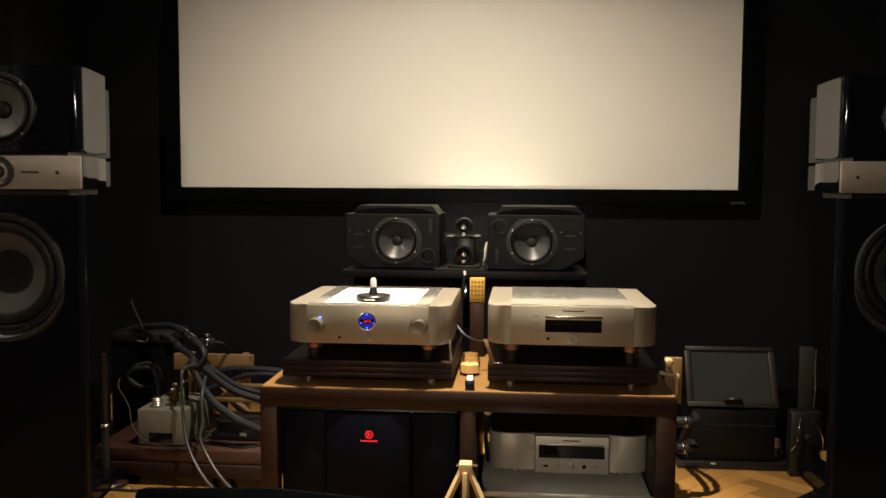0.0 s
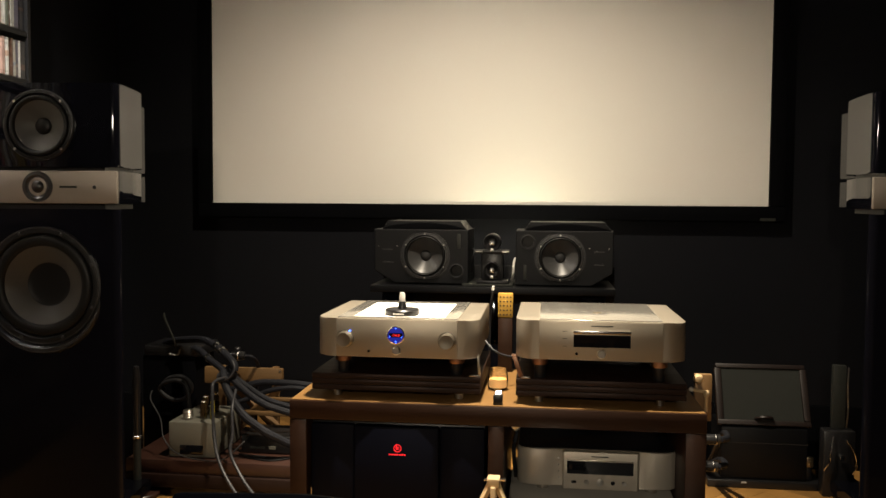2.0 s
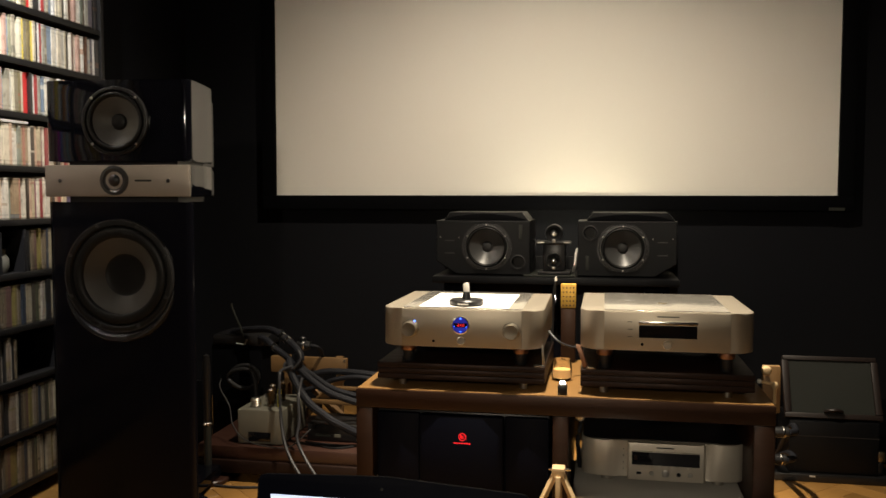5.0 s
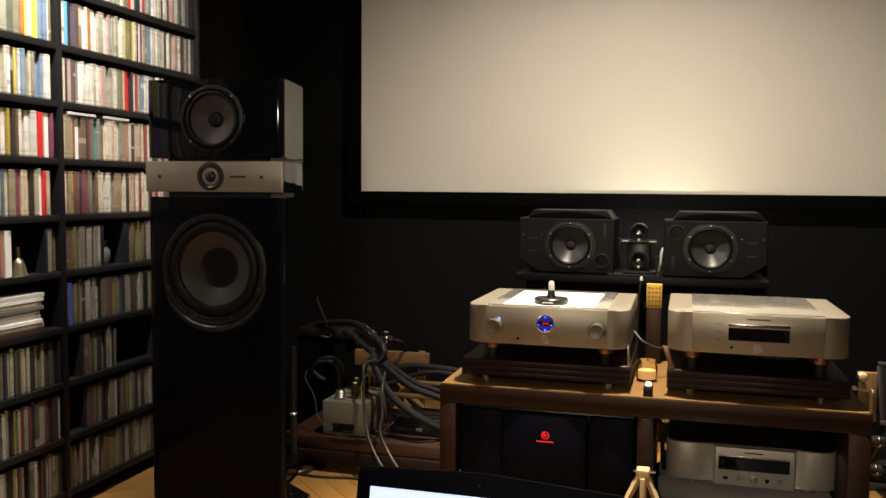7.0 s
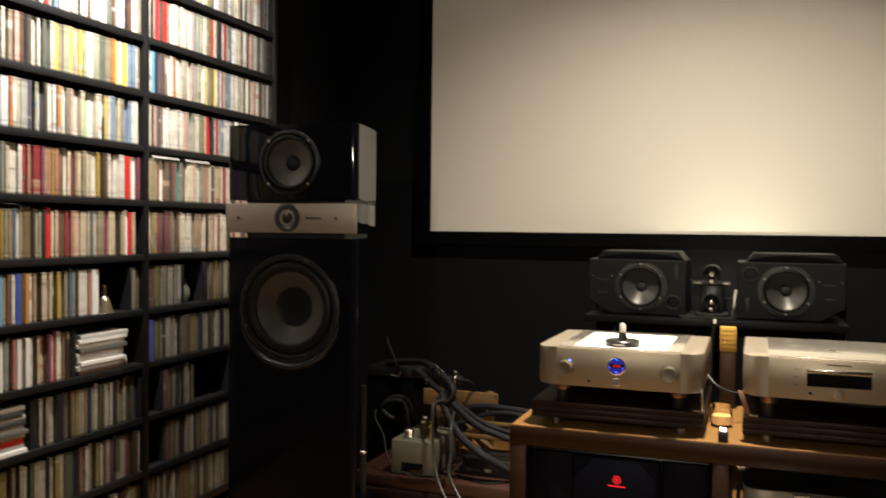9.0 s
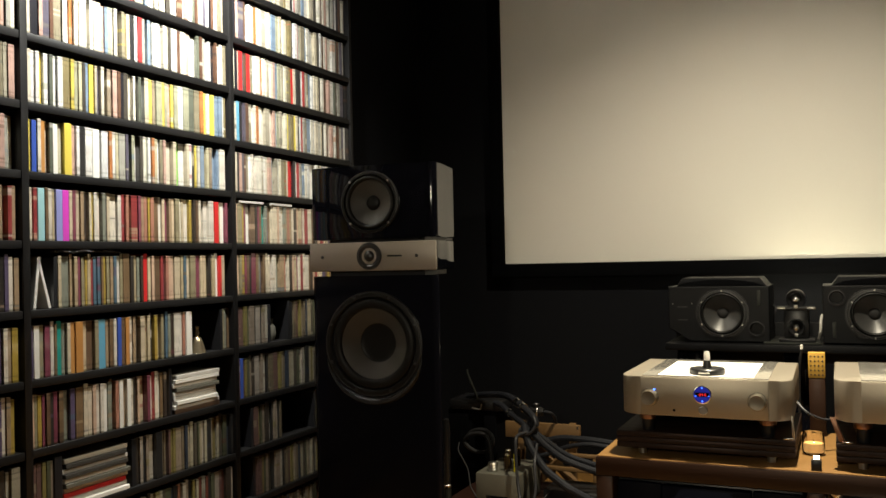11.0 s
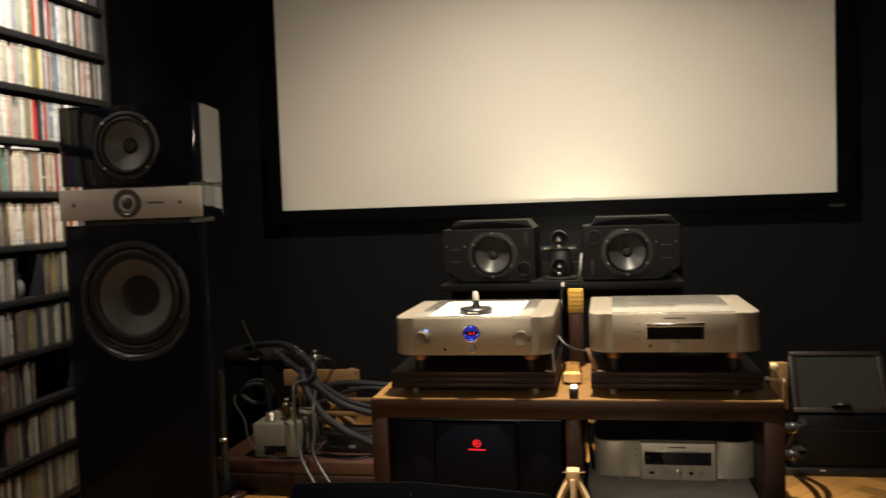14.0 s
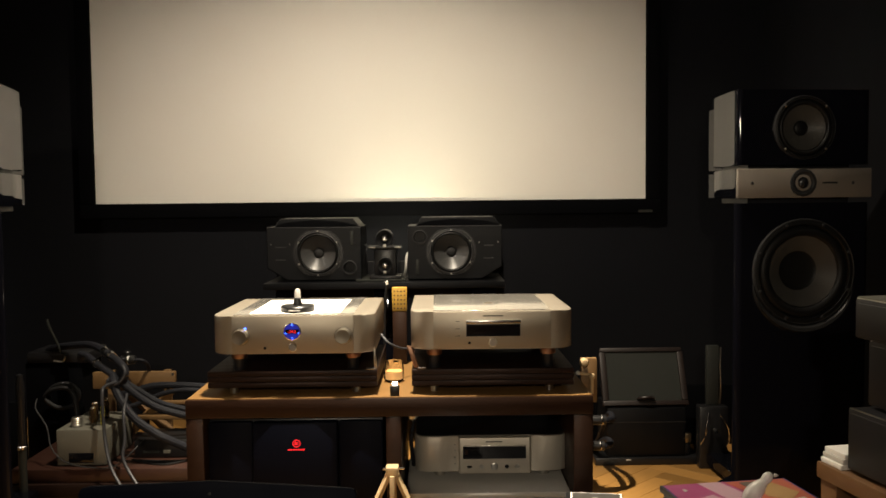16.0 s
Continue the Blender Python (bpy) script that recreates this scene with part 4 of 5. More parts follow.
def valve_supply():
    u = thing("valve_power_supply", (-1.068, 2.70, 0.116), "small grey steel valve power supply on the platform", "power supply")
    part("case", box(-0.078, 0.078, 0, 0.24, 0.004, 0.118, 0.004), GREYBOX, u)
    part("meter_window", box(-0.040, 0.038, -0.002, 0.001, 0.012, 0.044, 0.001), DARKGLASS, u, "dark window")
    for x in (-0.06, 0.06):
        for y in (0.02, 0.18):
            part("foot", disc(0.008, 0.0045, (x, y, 0), "z", 12), RUBBER, u)
    can = part("capacitor", disc(0.0165, 0.03, (-0.030, 0.045, 0.118), "z", 28, 0.002), SILVER, u, "ribbed silver capacitor can")
    for k in range(3):
        part("rib", lathe([(0.0165, 0), (0.018, 0.0015), (0.0165, 0.003)], (-0.030, 0.045, 0.124 + 0.008 * k), "z", 28), SILVER, can)
    for x, y, h in ((0.016, 0.06, 0.060), (-0.002, 0.12, 0.062), (0.022, 0.15, 0.068)):
        v = part("valve", lathe([(0, 0), (0.012, 0), (0.012, h * 0.75), (0.008, h * 0.92), (0.003, h), (0, h)], (x, y, 0.118), "z", 24), BROWNGLASS, u, "dark glass valve")
        part("valve_cap", disc(0.0105, 0.007, (x, y, 0.118 + h * 0.86), "z", 20, 0.002), CHROME, v, "silvered tip")
    part("yellow_tube", disc(0.0065, 0.062, (0.049, 0.055, 0.118), "z", 18, 0.002), YELLOW, u, "bright yellow tube")
    return u


valve_supply()


def wooden_trestle():
    t = thing("wooden_trestle", (-0.998, 2.985, 0.116), "brown wooden trestle of planks on the platform", "trestle")
    part("top_plank", box(-0.143, 0.143, 0, 0.02, 0.186, 0.244, 0.002), BROWNPINE, t, "brown top plank")
    part("nail", disc(0.004, 0.002, (0.136, 0.0005, 0.236), "y", 10), SILVER, t)
    for a, b in (((-0.03, 0.014, 0.02), (0.135, 0.014, 0.185)), ((0.115, 0.034, 0.02), (-0.05, 0.034, 0.185))):
        part("brace", tube([a, b], 0.017, 4, bend=False), BROWNPINE, t)
    part("lower_plank", box(-0.02, 0.215, -0.03, 0.0, 0.082, 0.097, 0.002), BROWNPINE, t)
    part("middle_plank", box(0.02, 0.22, -0.028, -0.006, 0.135, 0.146, 0.002), BROWNPINE, t)
    part("shelf_post", box(0.196, 0.214, -0.027, -0.007, 0, 0.1345, 0.002), BROWNPINE, t)
    for x in (-0.10, 0.10):
        part("leg", box(x - 0.012, x + 0.012, 0.0505, 0.070, 0, 0.24, 0.002), BROWNPINE, t)
    return t


wooden_trestle()
net = thing("network_box", (-0.835, 2.78, 0.116), "flat black network box on the platform", "network box")
part("case", box(-0.095, 0.105, 0, 0.15, 0.003, 0.060, 0.004), BLACKPLASTIC, net)
part("front_strip", box(-0.065, -0.015, -0.002, 0.0005, 0.018, 0.026), GREYPANEL, net)
part("label", box(0.0, 0.022, -0.002, 0.0005, 0.017, 0.027), GREYBOX, net)
for sx in (-0.07, 0.06):
    part("foot", box(sx - 0.01, sx + 0.01, 0.02, 0.14, 0, 0.0035), RUBBER, net)

cable("power_cable", [(-1.36, 3.10, 0.40), (-1.30, 3.05, 0.436), (-1.184, 2.98, 0.458), (-1.109, 2.92, 0.466), (-1.044, 2.86, 0.454), (-0.992, 2.82, 0.432), (-0.957, 2.79, 0.409), (-0.956, 2.78, 0.380), (-0.985, 2.80, 0.355), (-1.02, 2.84, 0.345)], 0.0125, BRAID, "thick dark braided power cable bending over the bundle", [((-1.050, 2.866, 0.456), (-1.036, 2.854, 0.451)), ((-1.020, 2.842, 0.445), (-1.010, 2.834, 0.441))])
cable("power_cable", [(-1.165, 2.95, 0.415), (-1.150, 2.92, 0.436), (-1.118, 2.90, 0.431), (-1.069, 2.86, 0.410), (-1.013, 2.82, 0.389), (-0.969, 2.79, 0.366), (-0.926, 2.78, 0.333), (-0.865, 2.76, 0.299), (-0.81, 2.76, 0.276), (-0.70, 2.80, 0.238), (-0.58, 2.84, 0.22)], 0.0115, BRAID, "thick dark braided power cable running to the rack", [((-1.082, 2.871, 0.416), (-1.074, 2.864, 0.412))])
cable("power_cable", [(-0.985, 2.81, 0.400), (-0.973, 2.80, 0.387), (-0.949, 2.80, 0.358), (-0.917, 2.80, 0.337), (-0.862, 2.80, 0.302), (-0.807, 2.80, 0.282), (-0.70, 2.84, 0.25), (-0.58, 2.85, 0.25)], 0.0095, BRAID, "dark braided cable beside the thick one")
cable("power_cable", [(-1.03, 2.90, 0.30), (-0.986, 2.88, 0.308), (-0.953, 2.88, 0.318), (-0.896, 2.88, 0.333), (-0.823, 2.88, 0.335), (-0.728, 2.88, 0.329), (-0.58, 2.88, 0.31)], 0.0115, BRAID, "thick dark braided power cable arching behind the rack")
cable("power_cable", [(-0.99, 2.85, 0.262), (-0.922, 2.86, 0.285), (-0.857, 2.86, 0.311), (-0.793, 2.86, 0.322), (-0.722, 2.86, 0.318), (-0.58, 2.86, 0.30)], 0.0085, BRAID, "dark braided cable arching behind the rack")
cable("power_cable", [(-0.995, 2.79, 0.385), (-0.986, 2.77, 0.369), (-0.974, 2.76, 0.341), (-0.944, 2.74, 0.302), (-0.898, 2.72, 0.257), (-0.848, 2.71, 0.226), (-0.802, 2.71, 0.199), (-0.70, 2.76, 0.14), (-0.60, 2.82, 0.12)], 0.0135, BRAID, "thick dark braided power cable hanging in a curve")
cable("tie_lead", [(-0.955, 2.77, 0.425), (-0.945, 2.76, 0.40), (-0.962, 2.755, 0.372), (-0.995, 2.76, 0.362), (-1.015, 2.80, 0.372), (-0.985, 2.83, 0.40)], 0.005, GREYCABLE, "thin grey lead knotted round the bundle")
cable("grey_lead", [(-0.974, 2.76, 0.372), (-0.995, 2.72, 0.367), (-0.993, 2.69, 0.345), (-0.982, 2.67, 0.234), (-0.954, 2.63, 0.152), (-0.917, 2.60, 0.098), (-0.861, 2.56, 0.050), (-0.79, 2.51, 0.022), (-0.70, 2.45, 0.007), (-0.64, 2.44, 0.006)], 0.0055, GREYCABLE, "thin grey lead hanging over the platform edge")
cable("grey_lead", [(-0.945, 2.77, 0.33), (-0.931, 2.70, 0.282), (-0.919, 2.67, 0.209), (-0.919, 2.65, 0.158), (-0.890, 2.63, 0.112), (-0.835, 2.59, 0.062), (-0.763, 2.54, 0.026), (-0.68, 2.48, 0.007), (-0.63, 2.47, 0.006)], 0.0055, GREYCABLE, "thin grey lead hanging over the platform edge")
cable("supply_lead", [(-1.24, 2.78, 0.315), (-1.23, 2.75, 0.290), (-1.188, 2.73, 0.236), (-1.158, 2.69, 0.182), (-1.107, 2.67, 0.141), (-1.03, 2.67, 0.122), (-0.955, 2.675, 0.124), (-0.905, 2.70, 0.165), (-0.885, 2.74, 0.19)], 0.0022, RUBBER, "thin black lead running round the power supply")
cable("coiled_lead", [(-1.300, 3.0, 0.266), (-1.306, 3.0, 0.285), (-1.278, 3.0, 0.312), (-1.229, 3.0, 0.318), (-1.196, 3.0, 0.284), (-1.220, 3.0, 0.241), (-1.269, 2.99, 0.238), (-1.31, 2.99, 0.27), (-1.285, 2.985, 0.30), (-1.23, 2.985, 0.305), (-1.20, 2.98, 0.26), (-1.19, 2.97, 0.13)], 0.0075, RUBBER, "dark cable coil above the platform")
for bow in (0.0, 0.012, 0.026):
    cable("network_lead", [(-0.93, 2.755, 0.121), (-0.87, 2.745 - bow, 0.120), (-0.80, 2.740 - bow * 1.4, 0.1195), (-0.72, 2.755, 0.121), (-0.62, 2.80, 0.122)], 0.0026, BLACKPLASTIC, "thin black network lead lying on the platform")
cable("floor_lead", [(-1.30, 2.62, 0.006), (-1.12, 2.60, 0.005), (-0.98, 2.62, 0.005), (-0.80, 2.58, 0.005), (-0.66, 2.60, 0.005)], 0.004, GREYCABLE, "thin dark lead lying on the parquet")
plug = thing("cable_connector", (-0.995, 2.945, 0.411), "round black cable connector with bright rims", "connector")
part("body", lathe([(0, -0.03), (0.014, -0.03), (0.017, 0), (0.013, 0.02), (0, 0.02)], (0, 0, 0), "x", 24), BLACKPLASTIC, plug)
part("rim", lathe([(0.0172, -0.006), (0.0182, -0.003), (0.0172, 0.0)], (0, 0, 0), "x", 24), CHROME, plug)
part("cap", lathe([(0, 0), (0.012, 0), (0.012, 0.012), (0.009, 0.016), (0, 0.016)], (-0.008, 0, 0.014), "z", 18), BLACKPLASTIC, plug)
part("rim", lathe([(0.0135, -0.022), (0.0150, -0.019), (0.0142, -0.016)], (0, 0, 0), "x", 24), SILVER, plug)
part("lead", tube([(0.018, 0, 0), (0.045, 0.005, -0.006), (0.05, 0.045, -0.04), (0.03, 0.09, -0.12), (0.02, 0.10, -0.293)], 0.006, 10), BRAID, plug)


def slim_stand():
    s = thing("slim_pole_stand", (-1.232, 2.655, 0.0), "slim silver pole stand with a dark upper tube", "stand")
    part("base", disc(0.07, 0.016, (0, 0, 0), "z", 40, 0.004), MAROON, s, "round reddish wooden base")
    part("lower_pole", disc(0.0125, 0.17, (0, 0, 0.016), "z", 20, 0.002), GREYPANEL, s)
    part("collar", disc(0.015, 0.012, (0, 0, 0.186), "z", 20, 0.003), CHROME, s)
    part("upper_pole", lathe([(0.0, 0.198), (0.011, 0.198), (0.011, 0.30), (0.013, 0.38), (0.009, 0.42), (0, 0.425)], (0, 0, 0), "z", 20), BLACKPLASTIC, s)
    return s


slim_stand()


def router():
    r = thing("wireless_router", (-1.30, 3.02, 0), "black cabinet-top router with a slanting grey antenna", "router")
    part("pillar", box(-0.10, 0.10, 0.02, 0.2, 0, 0.385, 0.004), VELVET, r)
    part("case", box(-0.09, 0.13, 0.01, 0.18, 0.3855, 0.425, 0.008), BLACKPLASTIC, r)
    part("antenna", tube([(0.037, 0.0, 0.420), (0.033, -0.005, 0.447), (0.004, -0.012, 0.52), (-0.002, -0.012, 0.546)], 0.0042, 10), GREYPANEL, r, "grey rod antenna")
    part("handle", tube([(0.008, 0.006, 0.395), (0.042, 0.002, 0.393), (0.05, 0.004, 0.412)], 0.003, 8), SILVER, r, "small bright wire handle")
    return r


router()


# ---- things beside the other end of the rack ----
def framed_panel():
    f = thing("framed_panel", (0.800, 3.035, 0.2035), "grey-green panel in a dark reddish frame leaning back", "panel")
    tilt = Matrix.Rotation(radians(-26), 4, "X")

    def leaning(bm):
        bmesh.ops.transform(bm, matrix=tilt, verts=bm.verts)
        return bm

    part("panel", leaning(box(-0.130, 0.130, -0.004, 0.004, 0.022, 0.20)), GREYPANEL, f, "grey-green panel")
    part("bottom_rail", leaning(box(-0.152, 0.152, -0.011, 0.012, 0.004, 0.0215, 0.003)), DARKFRAME, f)
    part("top_rail", leaning(box(-0.148, 0.148, -0.011, 0.012, 0.2005, 0.216, 0.003)), DARKFRAME, f)
    for s in (-1, 1):
        part("side_rail", leaning(box(min(s * 0.1305, s * 0.152), max(s * 0.1305, s * 0.152), -0.011, 0.012, 0.022, 0.200, 0.003)), DARKFRAME, f)
    part("handle", leaning(lathe([(0, 0), (0.032, 0), (0.03, 0.006), (0.02, 0.010), (0, 0.012)], (0, -0.010, 0.024), "z", 24)), DARKFRAME, f, "small half-round handle")
    part("prop", leaning(box(-0.02, 0.02, 0.012, 0.035, 0.03, 0.19)), BLACKPLASTIC, f)
    return f


# made-up black boards, put where the floor should lie in darkness
solid("floor_cover_board", box(0.50, 1.46, 3.26, 3.28, 0, 0.23, 0.003), VELVET, "added black board covering the lit floor behind the box and the plugs", "board")
solid("floor_cover_board", box(-1.66, -1.292, 2.80, 2.82, 0, 0.30, 0.003), VELVET, "added black board covering the lit floor beside the wooden platform", "board")
blackbox = thing("black_loudspeaker_box", (0.80, 3.01, 0), "low black box on a dark base board under the panel", "box")
part("base_board", box(-0.185, 0.192, 0.0, 0.22, 0.0, 0.027, 0.003), BLACKPLASTIC, blackbox, "dark base board")
part("case", box(-0.140, 0.140, 0.012, 0.20, 0.0272, 0.2030, 0.006), CABINETBLACK, blackbox)
part("lid_seam", box(-0.141, 0.141, 0.011, 0.19, 0.150, 0.153), RUBBER, blackbox)
part("name_bar", box(-0.075, -0.058, -0.002, 0.001, 0.018, 0.023), CERAMIC, blackbox, "small pale tag")
part("side_clip", box(0.1405, 0.165, 0.03, 0.05, 0.070, 0.105, 0.003), BELLBRASS, blackbox, "dull brass clip")
part("side_bracket", box(0.1405, 0.160, 0.03, 0.05, 0.0272, 0.0695, 0.002), BLACKMETAL, blackbox)
framed_panel()


def grey_upright():
    g = thing("grey_upright_panel", (1.02, 2.98, 0), "narrow grey upright panel beside the black box", "panel")
    part("board", box(-0.02, 0.022, 0.0, 0.022, 0.22, 0.43, 0.003), GREYPANEL, g)
    part("base", box(-0.05, 0.05, -0.02, 0.03, 0, 0.2195, 0.006), BLACKPLASTIC, g)
    part("edge_wire", tube([(0.026, -0.004, 0.425), (0.024, -0.006, 0.36), (0.027, -0.006, 0.29), (0.024, -0.004, 0.225)], 0.0022, 8), SILVER, g, "bright wire edge")
    part("wire", tube([(-0.05, -0.03, 0.09), (-0.035, -0.034, 0.12), (-0.03, -0.034, 0.16), (-0.02, -0.024, 0.2)], 0.003, 8), CHROME, g)
    part("wire", tube([(0.04, -0.03, 0.08), (0.05, -0.032, 0.11), (0.045, -0.03, 0.15), (0.02, -0.024, 0.19)], 0.003, 8), CHROME, g)
    part("clamp", lathe([(0, 0), (0.009, 0), (0.009, 0.02), (0, 0.022)], (0.0, -0.03, 0.14), "y", 18), CHROME, g)
    return g


grey_upright()


def plug_pair(x, y, z, label):
    p = thing("cable_plug", (x, y, z), label, "connector", "plugs beside the rack")
    part("barrel", lathe([(0, -0.03), (0.014, -0.03), (0.016, -0.01), (0.016, 0.02), (0, 0.022)], (0, 0, 0), "x", 24), BLACKPLASTIC, p)
    part("ring", lathe([(0.0162, 0.004), (0.0175, 0.007), (0.0162, 0.010)], (0, 0, 0), "x", 24), CHROME, p, "bright ring")
    part("tail", tube([(0.02, 0, 0), (0.05, 0.04, -0.006), (0.055, 0.14, -0.02), (0.05, 0.34, -z + 0.06), (0.045, 0.50, -z + 0.011)], 0.010, 10), BRAID, p)
    return p


plug_pair(0.575, 2.72, 0.240, "black cable plug with a bright ring")
plug_pair(0.570, 2.72, 0.157, "black cable plug with a bright ring")
part_socket = thing("cable_plug", (-0.012, 2.38, 0.352), "round chromed cable plug under the rack top", "connector", "plugs beside the rack")
part("barrel", lathe([(0, -0.018), (0.012, -0.018), (0.017, -0.006), (0.017, 0.008), (0.011, 0.014), (0, 0.015)], (0, 0, 0), "y", 26), CHROME, part_socket)
part("tail", tube([(0, 0.015, 0), (0.004, 0.04, -0.03), (-0.004, 0.03, -0.08), (0.0, 0.10, -0.174)], 0.006, 10), BRAID, part_socket)


# ---- low table with laptop, in front of the rack ----
TZ = 0.440


def low_table():
    t = thing("low_table", (-0.1, 0.80, 0), "low dark wooden table in front of the rack", "table")
    part("tabletop", box(-0.45, 0.45, -0.34, 0.28, TZ - 0.03, TZ, 0.004), TABLEWOOD, t)
    for x in (-0.41, 0.41):
        for y in (-0.30, 0.24):
            part("leg", box(x - 0.025, x + 0.025, y - 0.025, y + 0.025, 0, TZ - 0.0305, 0.003), TABLEWOOD, t)
    return t


low_table()


def laptop(x, y, turn):
    l = thing("laptop", (x, y, TZ), "black laptop with its screen lit, on the low table", "laptop", turn=turn)
    part("base", box(-0.145, 0.145, -0.205, 0.0, 0.003, 0.02, 0.005), BLACKPLASTIC, l)
    for sx in (-0.13, 0.13):
        part("foot", box(sx - 0.012, sx + 0.012, -0.2, -0.015, 0, 0.0035), RUBBER, l)
    for r in range(5):
        for k in range(13):
            part("key", box(-0.128 + 0.0197 * k, -0.110 + 0.0197 * k, -0.112 + 0.019 * r, -0.096 + 0.019 * r, 0.0195, 0.0225), RUBBER, l, smooth=False)
    part("touchpad", box(-0.045, 0.045, -0.195, -0.13, 0.0195, 0.0208), SLATE, l)
    tilt = Matrix.Translation((0, 0.004, 0.018)) @ Matrix.Rotation(radians(-12), 4, "X")

    def up(bm):
        bmesh.ops.transform(bm, matrix=tilt, verts=bm.verts)
        return bm

    outline = [(-0.146, 0), (0.146, 0), (0.146, 0.184), (0.143, 0.1885), (0.137, 0.190), (0.0, 0.1985), (-0.012, 0.1987), (-0.137, 0.1945), (-0.143, 0.193), (-0.146, 0.188)]
    lid = part("lid", up(prism(outline, 0.0, 0.009, 0.001)), LIDBLACK, l, "black lid with a slightly arched top")
    part("display", up(box(-0.130, 0.132, -0.0012, 0.0003, 0.016, 0.174)), SCREENGLOW, lid, "lit display", smooth=False)
    part("camera_dot", up(disc(0.0016, 0.0008, (-0.008, -0.0002, 0.186), "y", 12)), SURROUND, lid)
    part("hinge", up(tube([(-0.11, 0.005, 0.0), (0.11, 0.005, 0.0)], 0.006, 10, bend=False)), RUBBER, lid)
    return l


laptop(-0.170, 0.865, 0)


def easel():
    e = thing("wooden_easel", (-0.057, 2.18, 0), "small light wooden tripod easel on the parquet", "easel")
    for a, b in (((-0.125, -0.05, 0), (-0.006, 0, 0.256)), ((0.125, -0.05, 0), (0.006, 0, 0.256)), ((0.004, 0.045, 0), (0, 0.012, 0.256))):
        part("leg", tube([a, b], 0.0085, 4, bend=False), BEECH, e)
    part("mast", box(-0.006, 0.006, -0.03, -0.018, 0.0, 0.25, 0.001), BEECH, e)
    part("head", box(-0.016, 0.016, -0.022, 0.016, 0.248, 0.270, 0.003), BEECH, e)
    part("pin", tube([(-0.024, -0.004, 0.262), (0.03, -0.004, 0.263)], 0.003, 8, bend=False), CHROME, e)
    return e


easel()


def storage_box():
    b = thing("storage_box", (0.27, 2.07, 0), "low black storage box on the floor before the rack", "box")
    part("body", box(-0.27, 0.27, -0.13, 0.13, 0.0, 0.13, 0.004), BLACKPLASTIC, b)
    part("lid", box(-0.274, 0.274, -0.134, 0.134, 0.1305, 0.145, 0.004), BLACKPLASTIC, b)
    return b


storage_box()


def cd_case_flat(x, y, z, turn, art, label):
    c = thing("cd_case", (x, y, z), label, "CD case", "CD cases on the storage box", turn)
    part("tray", box(-0.071, 0.071, -0.0625, 0.0625, 0, 0.0085, 0.001), BLACKPLASTIC, c)
    part("cover", box(-0.058, 0.069, -0.060, 0.060, 0.0086, 0.0098), PAPER, c, "printed cover", smooth=False)
    part("picture", box(-0.054, 0.065, -0.056, 0.056, 0.0099, 0.0104), art, c, smooth=False)
    if art == DARKPRINT:
        part("motif", disc(0.012, 0.0004, (0.004, 0.01, 0.0105), "z", 18), CERAMIC, c)
    return c


for k in range(5):
    cd_case_flat(0.442 + 0.004 * math.sin(k * 2.1), 2.10 + 0.005 * math.cos(k * 1.7), 0.1452 + 0.0107 * k, -4 + 6 * math.sin(k * 1.3), DARKPRINT, "dark CD case with a pale border, in a pile")
for k in range(5):
    cd_case_flat(0.115 + 0.003 * math.cos(k * 1.9), 2.035, 0.1452 + 0.0107 * k, -4 + 5 * math.sin(k * 2.3), PAPER if k == 4 else DARKPRINT, "white printed CD case on a pile" if k == 4 else "dark CD case in a pile")


def stool():
    t = thing("black_stool", (0.535, 1.20, 0), "black square stool beside the low table", "stool", turn=5)
    part("seat", box(-0.15, 0.15, -0.17, 0.17, 0.43, 0.467, 0.01), BLACKPLASTIC, t)
    for x in (-0.12, 0.12):
        for y in (-0.14, 0.14):
            part("leg", box(x - 0.015, x + 0.015, y - 0.015, y + 0.015, 0, 0.4305, 0.003), BLACKMETAL, t)
    return t


stool()


